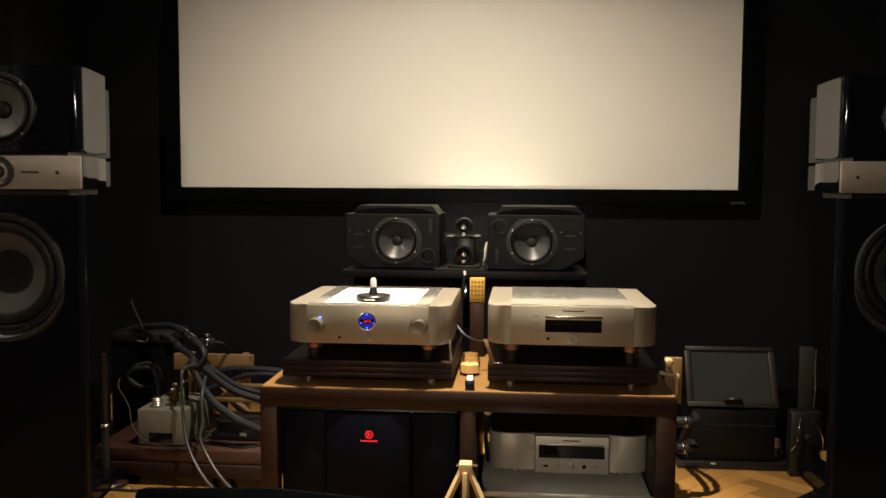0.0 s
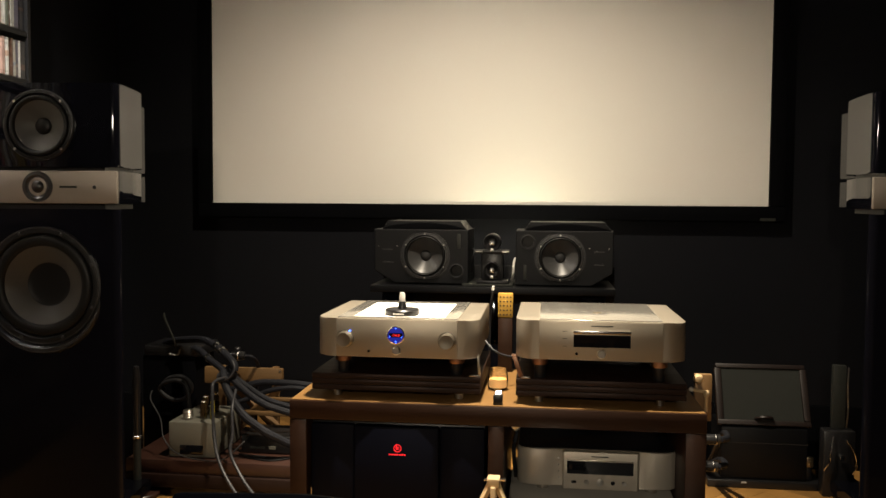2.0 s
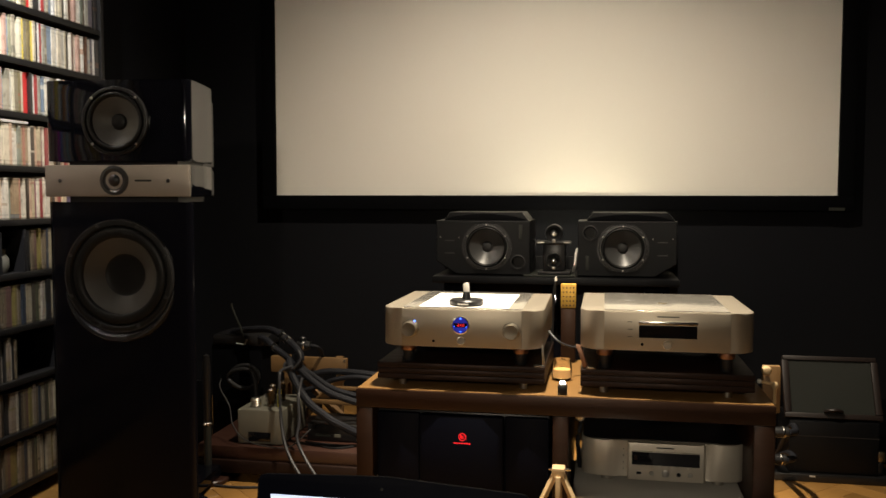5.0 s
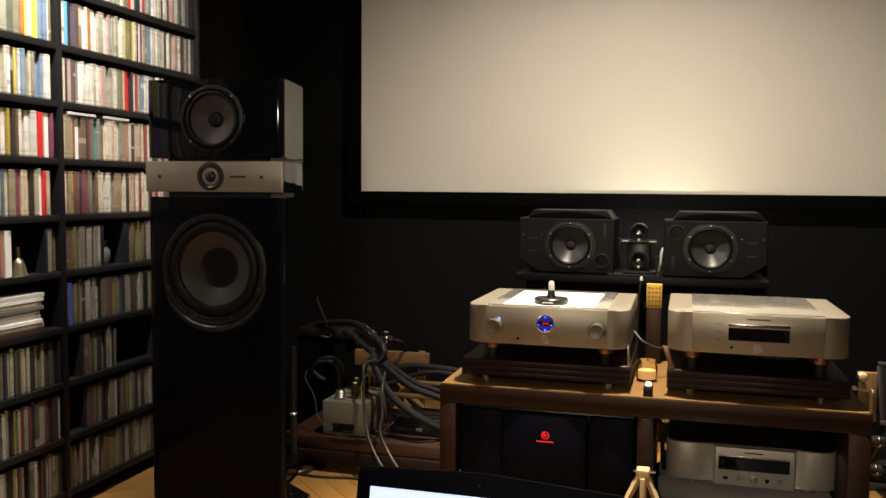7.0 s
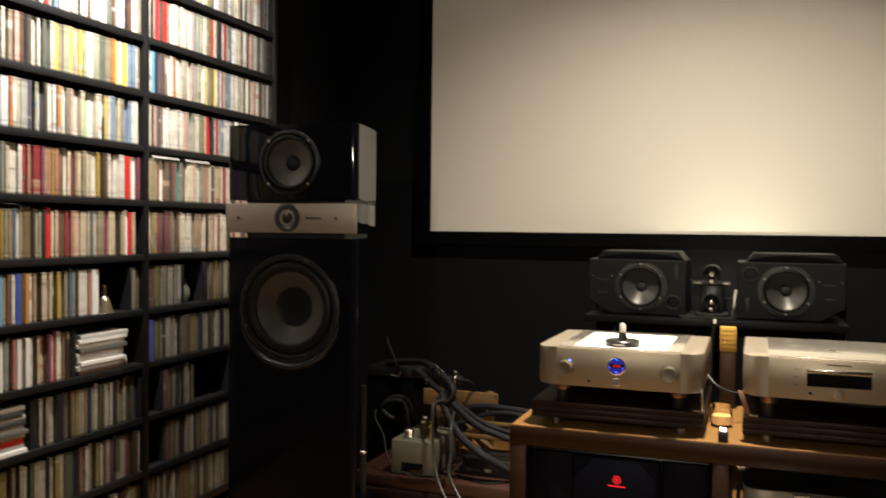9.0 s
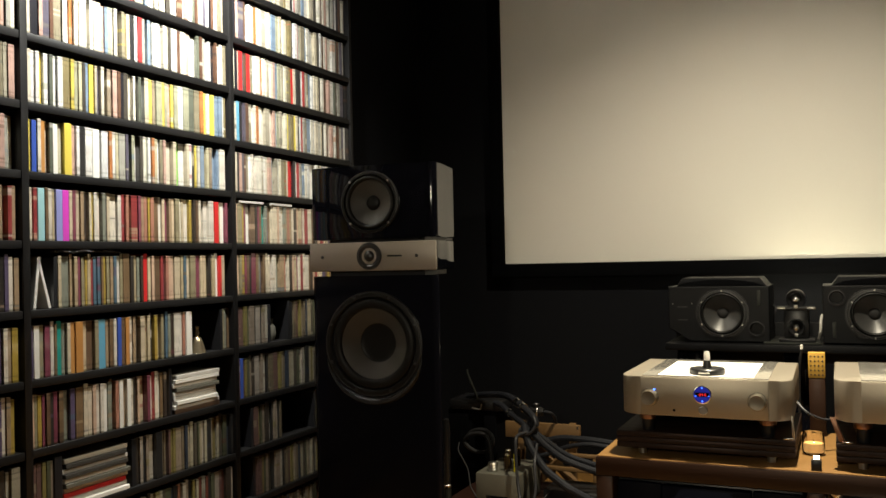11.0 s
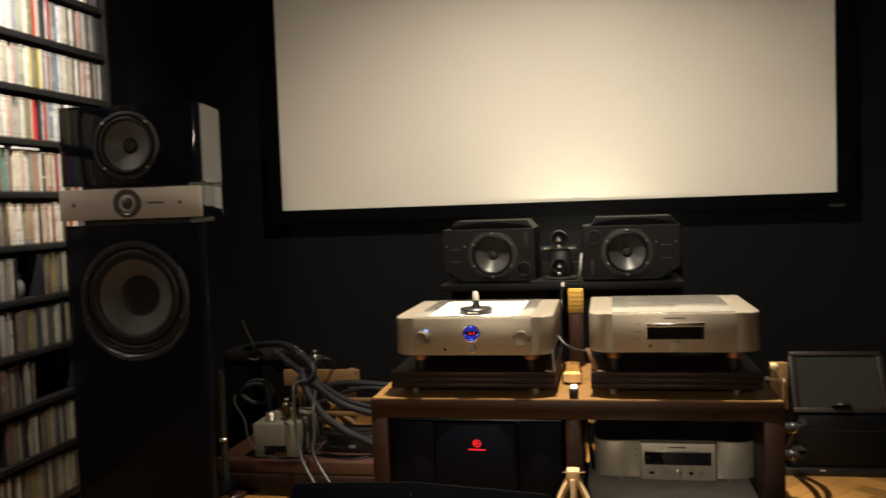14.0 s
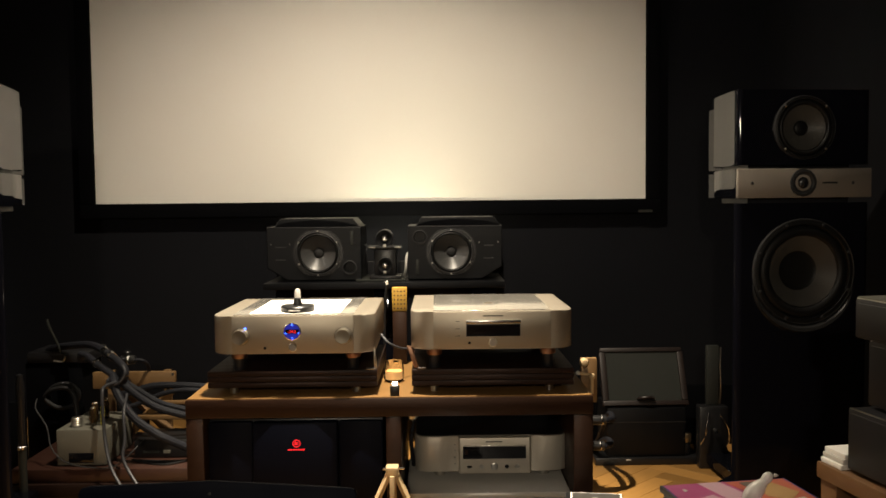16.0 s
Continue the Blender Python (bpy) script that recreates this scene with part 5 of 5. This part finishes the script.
def magazine_pile():
    for k in range(3):
        top = k == 2
        b = thing("magazine", (0.533 + 0.003 * math.sin(k * 2), 1.208 - 0.003 * k, 0.467 + 0.0105 * k), "thick magazine with a magenta, pink and red cover" if top else "thick dark magazine under another", "magazine", "magazines on the stool", 8 if top else 6 + k)
        part("block", box(-0.104, 0.104, -0.147, 0.147, 0, 0.0095, 0.001), BLUEPRINT if top else DARKPRINT, b)
        if not top:
            continue
        z = 0.0097
        part("spine", box(-0.1045, -0.101, -0.147, 0.147, 0.0, z, 0.0005), DARKPRINT, b)
        part("red_half", prism([(0.0, 0.143), (0.1, 0.143), (0.1, -0.14), (0.045, -0.14), (0.03, 0.03)], z, z + 0.0005, 0, "z"), REDPRINT, b, "red printed half of the cover", smooth=False)
        part("pink_half", prism([(-0.1, 0.144), (-0.001, 0.144), (0.029, 0.03), (0.044, -0.14), (-0.1, -0.14)], z, z + 0.0005, 0, "z"), PINKPRINT, b, "magenta printed half of the cover", smooth=False)
        for mat, pts in ((PALEPINK, [(-0.045, 0.143), (-0.008, 0.143), (0.012, 0.06), (-0.01, 0.03), (-0.03, 0.07)]), (PALEPINK, [(-0.07, 0.08), (-0.045, 0.09), (-0.02, 0.04), (-0.01, -0.02), (-0.06, -0.01), (-0.05, 0.04)]), (PALEPINK, [(-0.01, 0.0), (0.025, 0.01), (0.03, -0.06), (-0.02, -0.08)]), (DARKPRINT, [(-0.06, 0.03), (-0.035, 0.045), (-0.03, 0.01), (-0.055, 0.005)]), (CERAMIC, [(-0.08, 0.12), (-0.075, 0.122), (-0.073, 0.113), (-0.08, 0.11)]), (PINE, [(0.03, 0.12), (0.07, 0.13), (0.09, 0.08), (0.06, 0.05), (0.035, 0.07)]), (GREYBOX, [(0.02, 0.135), (0.05, 0.137), (0.055, 0.11), (0.025, 0.10)]), (CERAMIC, [(0.05, 0.05), (0.085, 0.06), (0.09, 0.02), (0.055, 0.0)]), (BLUEPRINT, [(0.05, -0.02), (0.095, 0.0), (0.095, -0.13), (0.055, -0.13)])):
            part("print", prism(pts, z + 0.0007, z + 0.0011, 0, "z"), mat, b, smooth=False)


magazine_pile()


def bird_figurine(x, y, z):
    bm = lathe([(0, -0.030), (0.006, -0.028), (0.0125, -0.020), (0.0165, -0.008), (0.0170, 0.004), (0.0150, 0.014), (0.0115, 0.022), (0.0085, 0.029), (0.0095, 0.035), (0.0105, 0.041), (0.0085, 0.048), (0.004, 0.052), (0, 0.053)], (0, 0, 0), "z", 28)
    bmesh.ops.transform(bm, matrix=Matrix.Translation((0, 0, 0.0235)) @ Matrix.Rotation(radians(42), 4, "Y"), verts=bm.verts)
    lathe([(0, 0), (0.004, 0.001), (0.0028, 0.006), (0, 0.011)], (0.040, 0, 0.058), "x", 12, bm)
    disc(0.012, 0.004, (0, 0, 0), "z", 20, 0.001, bm)
    lathe([(0, 0.003), (0.009, 0.003), (0.011, 0.012), (0, 0.016)], (0, 0, 0), "z", 20, bm)
    bmesh.ops.transform(bm, matrix=Matrix.Translation((x, y, z)) @ Matrix.Scale(0.72, 4), verts=bm.verts)
    return solid("bird_figurine", bm, CERAMIC, "small white ceramic bird figurine on the magazine", "figurine")


bird_figurine(0.521, 1.245, 0.4988)


# ---- side table with black components ----
ST = pose(0.79, 1.645, 0, 0, 0, 10)


def on_table(x, y, z):
    return tuple(ST @ Vector((x, y, z)))


def side_table():
    t = thing("side_table", (0.79, 1.645, 0), "brown wooden side table beside the speaker", "table", turn=10)
    part("tabletop", box(0, 0.46, -0.60, 0, 0.405, 0.437, 0.004), BROWNTABLE, t)
    for x in (0.03, 0.43):
        for y in (-0.57, -0.03):
            part("leg", box(x - 0.024, x + 0.024, y - 0.024, y + 0.024, 0, 0.4045, 0.003), BROWNTABLE, t)
    return t


side_table()


def black_component(x, y, z, w, d, h, label):
    u = thing("black_component", on_table(x, y, z), label, "hi-fi component", "black components on the side table", 10)
    part("case", box(0, w, -d, 0, 0.006, h, 0.004), BLACKMETAL, u)
    part("side_panel", box(-0.003, 0.001, -d + 0.01, -0.01, 0.012, h - 0.008, 0.001), BLACKPLASTIC, u)
    part("front_panel", box(0.004, w - 0.004, -d - 0.004, -d + 0.001, 0.01, h - 0.004, 0.002), BLACKPLASTIC, u)
    # silver and grey strips stand for highlights along the edges
    part("edge_highlight", box(0.001, 0.004, -d + 0.004, -0.004, h - 0.001, h + 0.001), SILVER, u, "silver strip for the highlight on the top edge")
    part("corner_highlight", box(0.0005, 0.0035, -d - 0.0015, -d + 0.0015, 0.012, h - 0.004), GREYBOX, u)
    for sx in (0.1, 0.9):
        part("foot", box(sx * w - 0.015, sx * w + 0.015, -d + 0.02, -0.02, 0, 0.0065), RUBBER, u)
    return u


black_component(0.014, -0.073, 0.437, 0.38, 0.38, 0.120, "black hi-fi component on the side table")
black_component(0.045, -0.085, 0.557, 0.34, 0.35, 0.125, "black hi-fi component stacked on another")
top_unit = black_component(0.020, -0.080, 0.682, 0.37, 0.36, 0.078, "flat black hi-fi component crowning the stack, its top lightened as lit")
# grey cover laid on to show the light falling on the top
part("top_cover", box(0.003, 0.367, -0.357, -0.003, 0.0785, 0.0815, 0.001), GREYBOX, top_unit, "satin grey cover for the light on the top")
for k in range(3):
    b = thing("booklet", on_table(0.006 + 0.004 * k, -0.006, 0.4371 + 0.0098 * k), "thin pale booklet in a pile on the side table", "booklet", "booklets on the side table", 10)
    part("cover", box(0, 0.125, -0.061, 0.0, 0, 0.0095, 0.001), PAPER if k != 1 else GREYBOARD, b)


# ---- music shelves ----
SHELVES = [round(0.062 + 0.162 * k, 3) for k in range(16)]
BAYS = [(0.60, 1.351), (1.351, 2.104), (2.104, 2.846)]
FRONT, BACK = -1.692, -1.868


def shelf_unit(y0, y1, last, label):
    s = thing("music_shelf", (FRONT, y0, 0), label, "shelf", "music shelves")
    d = BACK - FRONT
    part("side_panel", box(d, 0.0, 0.0, 0.020, 0, 2.53, 0.0015), SHELFBLACK, s)
    if last:
        part("side_panel", box(d, 0.0, y1 - y0 - 0.018, y1 - y0, 0, 2.53, 0.0015), SHELFBLACK, s)
    part("back_board", box(d, d + 0.006, 0.021, y1 - y0 - (0.019 if last else 0.001), 0.01, 2.53), SHELFBLACK, s, smooth=False)
    for z in SHELVES:
        part("shelf_board", box(d + 0.0065, -0.002, 0.0205, y1 - y0 - (0.0185 if last else 0.0005), z - 0.019, z, 0.0012), SHELFBLACK, s)
    return s


for k, (a, b) in enumerate(BAYS):
    shelf_unit(a, b, k == 2, "tall black shelf packed with rows of CD cases")

CASE_MESH = {}


def case_mesh(wide, high, mat):
    """One upright jewel case: spine towards +x."""
    key = (wide, high, mat.name)
    if key not in CASE_MESH:
        bm = box(-0.138, 0.0, -wide / 2, wide / 2, 0, high, 0.0007, steps=1)
        me = bpy.data.meshes.new("cd_case")
        bm.to_mesh(me)
        bm.free()
        me.materials.append(mat)
        CASE_MESH[key] = me
    return CASE_MESH[key]


rng = random.Random(7)
# what stands in each bay and row: gaps, and cases of a telling colour (offset along the row, colour)
GAPS = {(1, 4): [(0.565, 0.672)], (1, 3): [(0.47, 0.735)], (1, 2): [(0.085, 0.31)], (2, 4): [(0.18, 0.27)], (2, 3): [], (2, 2): [(0.0, 0.06), (0.24, 0.42)], (2, 1): [(0.0, 0.08)], (1, 1): [], (1, 5): [(0.0, 0.068)]}
MARKED = {(1, 6): [(0.035, "aqua"), (0.085, "violet"), (0.105, "magenta"), (0.66, "red"), (0.70, "white")], (2, 6): [(0.145, "teal"), (0.07, "white")], (1, 7): [(0.02, "blue"), (0.05, "orange"), (0.085, "white"), (0.13, "yellow"), (0.2, "white"), (0.51, "lime")], (1, 8): [(0.045, "yellow"), (0.19, "yellow"), (0.62, "yellow"), (0.66, "yellow")], (2, 8): [(0.02, "sky"), (0.30, "yellow"), (0.34, "yellow")], (2, 9): [(0.05, "red"), (0.075, "red"), (0.33, "red")], (2, 7): [(0.30, "red"), (0.32, "red"), (0.45, "white"), (0.47, "white")], (1, 5): [(0.68, "red"), (0.38, "red"), (0.66, "white")], (1, 4): [(0.02, "white"), (0.08, "teal"), (0.13, "orange"), (0.15, "orange"), (0.23, "sky"), (0.27, "blue"), (0.30, "orange"), (0.53, "white"), (0.547, "white")], (2, 5): [], (1, 3): [(0.22, "white"), (0.28, "white"), (0.30, "white")], (2, 3): [(0.02, "blue")], (1, 2): []}
singles = 0
for bay, (y0, y1) in enumerate(BAYS):
    for row in range(15):
        z, inner0, inner1 = SHELVES[row] + 0.0004, y0 + 0.0225, y1 - (0.021 if bay == 2 else 0.003)
        gaps, marks = GAPS.get((bay, row), []), list(MARKED.get((bay, row), []))
        alone = bay == 1 and 4 <= row <= 8
        rest = bmesh.new()
        y = inner0
        while True:
            wide = rng.choice((0.0102, 0.0102, 0.0104, 0.0104, 0.0075, 0.0125, 0.0152, 0.0104, 0.022, 0.0102))
            high = rng.choice((0.1245, 0.1245, 0.1245, 0.1245, 0.126, 0.122, 0.1245, 0.131 if row < 6 else 0.127))
            if y + wide > inner1:
                break
            gap = next((g for g in gaps if g[0] <= y - inner0 < g[1] or g[0] < y + wide - inner0 <= g[1]), None)
            if gap:
                y = inner0 + gap[1] + 0.001
                continue
            xf = FRONT - 0.005 - rng.random() * 0.007 - (0.012 * rng.random() if rng.random() < 0.25 else 0)
            hit = next((m for m in marks if y - inner0 <= m[0] + 0.004 and m[0] < y + wide - inner0 + 0.004), None)
            if hit:
                wide = 0.019 if row == 6 else max(wide, 0.0135)
            mid = y + wide / 2
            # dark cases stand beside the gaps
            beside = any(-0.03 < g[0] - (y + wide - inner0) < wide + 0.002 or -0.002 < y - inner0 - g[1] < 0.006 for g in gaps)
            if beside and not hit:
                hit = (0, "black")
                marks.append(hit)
            if hit:
                marks.remove(hit)
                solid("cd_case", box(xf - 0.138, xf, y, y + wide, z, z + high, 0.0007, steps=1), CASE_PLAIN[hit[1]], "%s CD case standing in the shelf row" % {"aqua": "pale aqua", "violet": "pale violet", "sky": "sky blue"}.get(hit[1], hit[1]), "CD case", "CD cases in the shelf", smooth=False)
            elif alone and singles < 290:
                ob = new("cd_case", case_mesh(wide, high, WARMCASE if row < 7 else CASE))
                ob.location = (xf, mid, z)
                tagged(ob, "slim plastic CD case standing in the shelf row", "CD case", "CD cases in the shelf")
                singles += 1
            else:
                box(xf - 0.138, xf, y, y + wide, z, z + high, 0, rest)
            y += wide + rng.choice((0.0006, 0.0009, 0.0013, 0.002, 0.0009, 0.0034))
        if rest.verts:
            solid("cd_row", rest, CASES_LOW_DIM if row < 3 or (bay == 2 and row < 5) else WARMCASES if row < 7 else CASES, "packed row of CD cases with mixed spines", "CD cases", kind="stuff", smooth=False)
        else:
            rest.free()


def lying(y0, y1, z, count, thick, seed, label):
    r = random.Random(seed)
    for k in range(count):
        a, b, c = r.random() * 0.012, r.random() * 0.012, r.random() * 0.02
        mat = CASE_PLAIN["red"] if k == 2 and seed == 9 else r.choice((GREYBOX, GREYBOX, TABLEWOOD, DARKPRINT, GREYBOARD, GREYBOX, BROWNTABLE, GREYPANEL, CASE_PLAIN["white"]) if seed == 4 else (GREYBOARD, GREYBOX, DARKPRINT, CASE_PLAIN["white"], GREYBOARD, PAPER))
        solid("magazine", box(FRONT - 0.165 + c, FRONT - 0.004 - c * 0.6, y0 + a, y1 - b, z + thick * k + 0.0004, z + thick * (k + 1) - 0.0003, 0.0012, steps=1), mat, label, "magazine", "magazines lying in the shelf")


lying(1.351 + 0.495, 1.351 + 0.69, SHELVES[3], 9, 0.0122, 4, "magazine lying flat in a pile in the shelf")
lying(1.351 + 0.11, 1.351 + 0.325, SHELVES[2], 10, 0.0118, 9, "magazine lying flat in a pile in the shelf")
lying(2.104 + 0.03, 2.104 + 0.18, SHELVES[6] + 0.1275, 1, 0.0095, 2, "case lying flat on top of the CD row")
lying(2.104 + 0.19, 2.104 + 0.34, SHELVES[6] + 0.1275, 1, 0.0095, 2, "case lying flat on top of the CD row")

bell = thing("hand_bell", (FRONT - 0.034, 1.351 + 0.622, SHELVES[4]), "small old brass hand bell in a shelf gap", "bell")
part("cup", lathe([(0.026, 0), (0.024, 0.006), (0.017, 0.03), (0.013, 0.042), (0.005, 0.048), (0, 0.048)], (0, 0, 0), "z", 28), BELLBRASS, bell)
part("handle", lathe([(0, 0.047), (0.004, 0.047), (0.007, 0.058), (0.004, 0.068), (0.007, 0.076), (0, 0.08)], (0, 0, 0), "z", 16), BELLBRASS, bell)
for k, (off, lean) in enumerate(((0.014, -7), (0.058, 15))):
    c = solid("cd_case", box(-0.13, 0.0, -0.004, 0.004, 0, 0.1245, 0.0007, steps=1), CASE_PLAIN["white"], "white CD case leaning in a half-empty stretch of the row", "CD case", "CD cases in the shelf", smooth=False)
    c.matrix_world = pose(FRONT - 0.009, 1.351 + 0.0225 + off, SHELVES[5] + 0.0015, lean, 0, 0)
jug = thing("small_jug", (FRONT - 0.05, 2.104 + 0.235, SHELVES[4]), "small dark ceramic jug in a shelf gap", "jug")
part("body", lathe([(0, 0), (0.022, 0), (0.03, 0.02), (0.028, 0.045), (0.018, 0.06), (0.021, 0.075), (0.018, 0.075), (0.015, 0.06), (0, 0.055)], (0, 0, 0), "z", 26), GREYBOX, jug)
part("handle", tube([(0, -0.018, 0.065), (0, -0.042, 0.055), (0, -0.027, 0.03)], 0.004, 8), GREYBOX, jug)
wrap, grid = bmesh.new(), []
crumple = random.Random(5)
for i in range(15):
    grid.append([wrap.verts.new((FRONT - 0.115 + 0.016 * k + crumple.uniform(-0.004, 0.004), 1.451 + 0.0145 * i + crumple.uniform(-0.003, 0.003), SHELVES[5] + 0.1325 + crumple.uniform(0.0, 0.009))) for k in range(8)])
for r0, r1 in zip(grid, grid[1:]):
    for k in range(7):
        wrap.faces.new((r0[k], r0[k + 1], r1[k + 1], r1[k]))
bmesh.ops.solidify(wrap, geom=list(wrap.faces), thickness=0.0012)
solid("plastic_wrap", wrap, FILM, "crumpled clear plastic wrap lying on the CD row", "plastic wrap")


# ---- parquet ----
PL, PW = 0.35, 0.07


def plank_mesh(upright):
    a, b = (PW, PL) if upright else (PL, PW)
    bm = box(-a / 2 + 0.0006, a / 2 - 0.0006, -b / 2 + 0.0006, b / 2 - 0.0006, -0.011, 0.0, 0.0006, steps=1)
    me = bpy.data.meshes.new("plank")
    bm.to_mesh(me)
    bm.free()
    me.materials.append(PARQUET_PIECE)
    return me


def vary_piece(m, source):
    n, l = m.node_tree.nodes, m.node_tree.links
    b = n["Principled BSDF"]
    old = b.inputs["Base Color"].links[0].from_socket
    rnd = n.new("ShaderNodeObjectInfo").outputs["Random"] if source == "object" else n.new("ShaderNodeNewGeometry").outputs["Random Per Island"]
    hs = n.new("ShaderNodeHueSaturation")
    mr = n.new("ShaderNodeMapRange")
    mr.inputs["To Min"].default_value, mr.inputs["To Max"].default_value = 0.68, 1.2
    l.new(rnd, mr.inputs["Value"])
    l.new(mr.outputs["Result"], hs.inputs["Value"])
    l.new(old, hs.inputs["Color"])
    l.new(hs.outputs["Color"], b.inputs["Base Color"])
    return m


PARQUET_PIECE = vary_piece(PARQUET, "object")
PARQUET_REST = material("oak_parquet_far", (0.46, 0.25, 0.075), 0.32, vary=0.3, scale=9, fine=70, bump=0.08, stretch=(2, 2, 2), coat=0.25, second=(0.31, 0.15, 0.04))
vary_piece(PARQUET_REST, "island")
FLAT, UPRIGHT = plank_mesh(False), plank_mesh(True)
rest = bmesh.new()
spin = Matrix.Rotation(radians(45), 4, "Z")
for k in range(-60, 61):
    for m in range(-14, 15):
        ox, oy = k * PW + m * PL, k * PW - m * PL
        for upright, cx, cy in ((False, ox + PL / 2, oy + PW / 2), (True, ox + PL + PW / 2, oy + PW - PL / 2)):
            p = spin @ Vector((cx, cy, 0)) + Vector((0.1, 1.2, 0))
            if not (X0 - 0.1 < p.x < X1 + 0.1 and Y0 - 0.1 < p.y < Y1 + 0.1):
                continue
            near = p.y > 2.35 and p.y < 3.1 and (0.4 < p.x < 1.4 or -1.6 < p.x < -0.5)
            if near:
                ob = new("plank", UPRIGHT if upright else FLAT)
                ob.parent = floor
                ob.matrix_local = Matrix.Translation(p) @ spin
            else:
                a, b = (PW, PL) if upright else (PL, PW)
                c = [spin.to_3x3() @ Vector((sx * (a / 2 - 0.0006), sy * (b / 2 - 0.0006), 0)) + p for sx, sy in ((-1, -1), (1, -1), (1, 1), (-1, 1))]
                c = [Vector((min(max(q.x, X0 - 0.05), X1 + 0.05), min(max(q.y, Y0 - 0.05), Y1 + 0.05), 0)) for q in c]
                top = [rest.verts.new((q.x, q.y, 0)) for q in c]
                low = [rest.verts.new((q.x, q.y, -0.011)) for q in c]
                rest.faces.new(top)
                for i in range(4):
                    rest.faces.new((top[i], low[i], low[(i + 1) % 4], top[(i + 1) % 4]))
far = part("plank_field", rest, PARQUET_REST, floor, smooth=False)
tagged(far, kind="stuff")
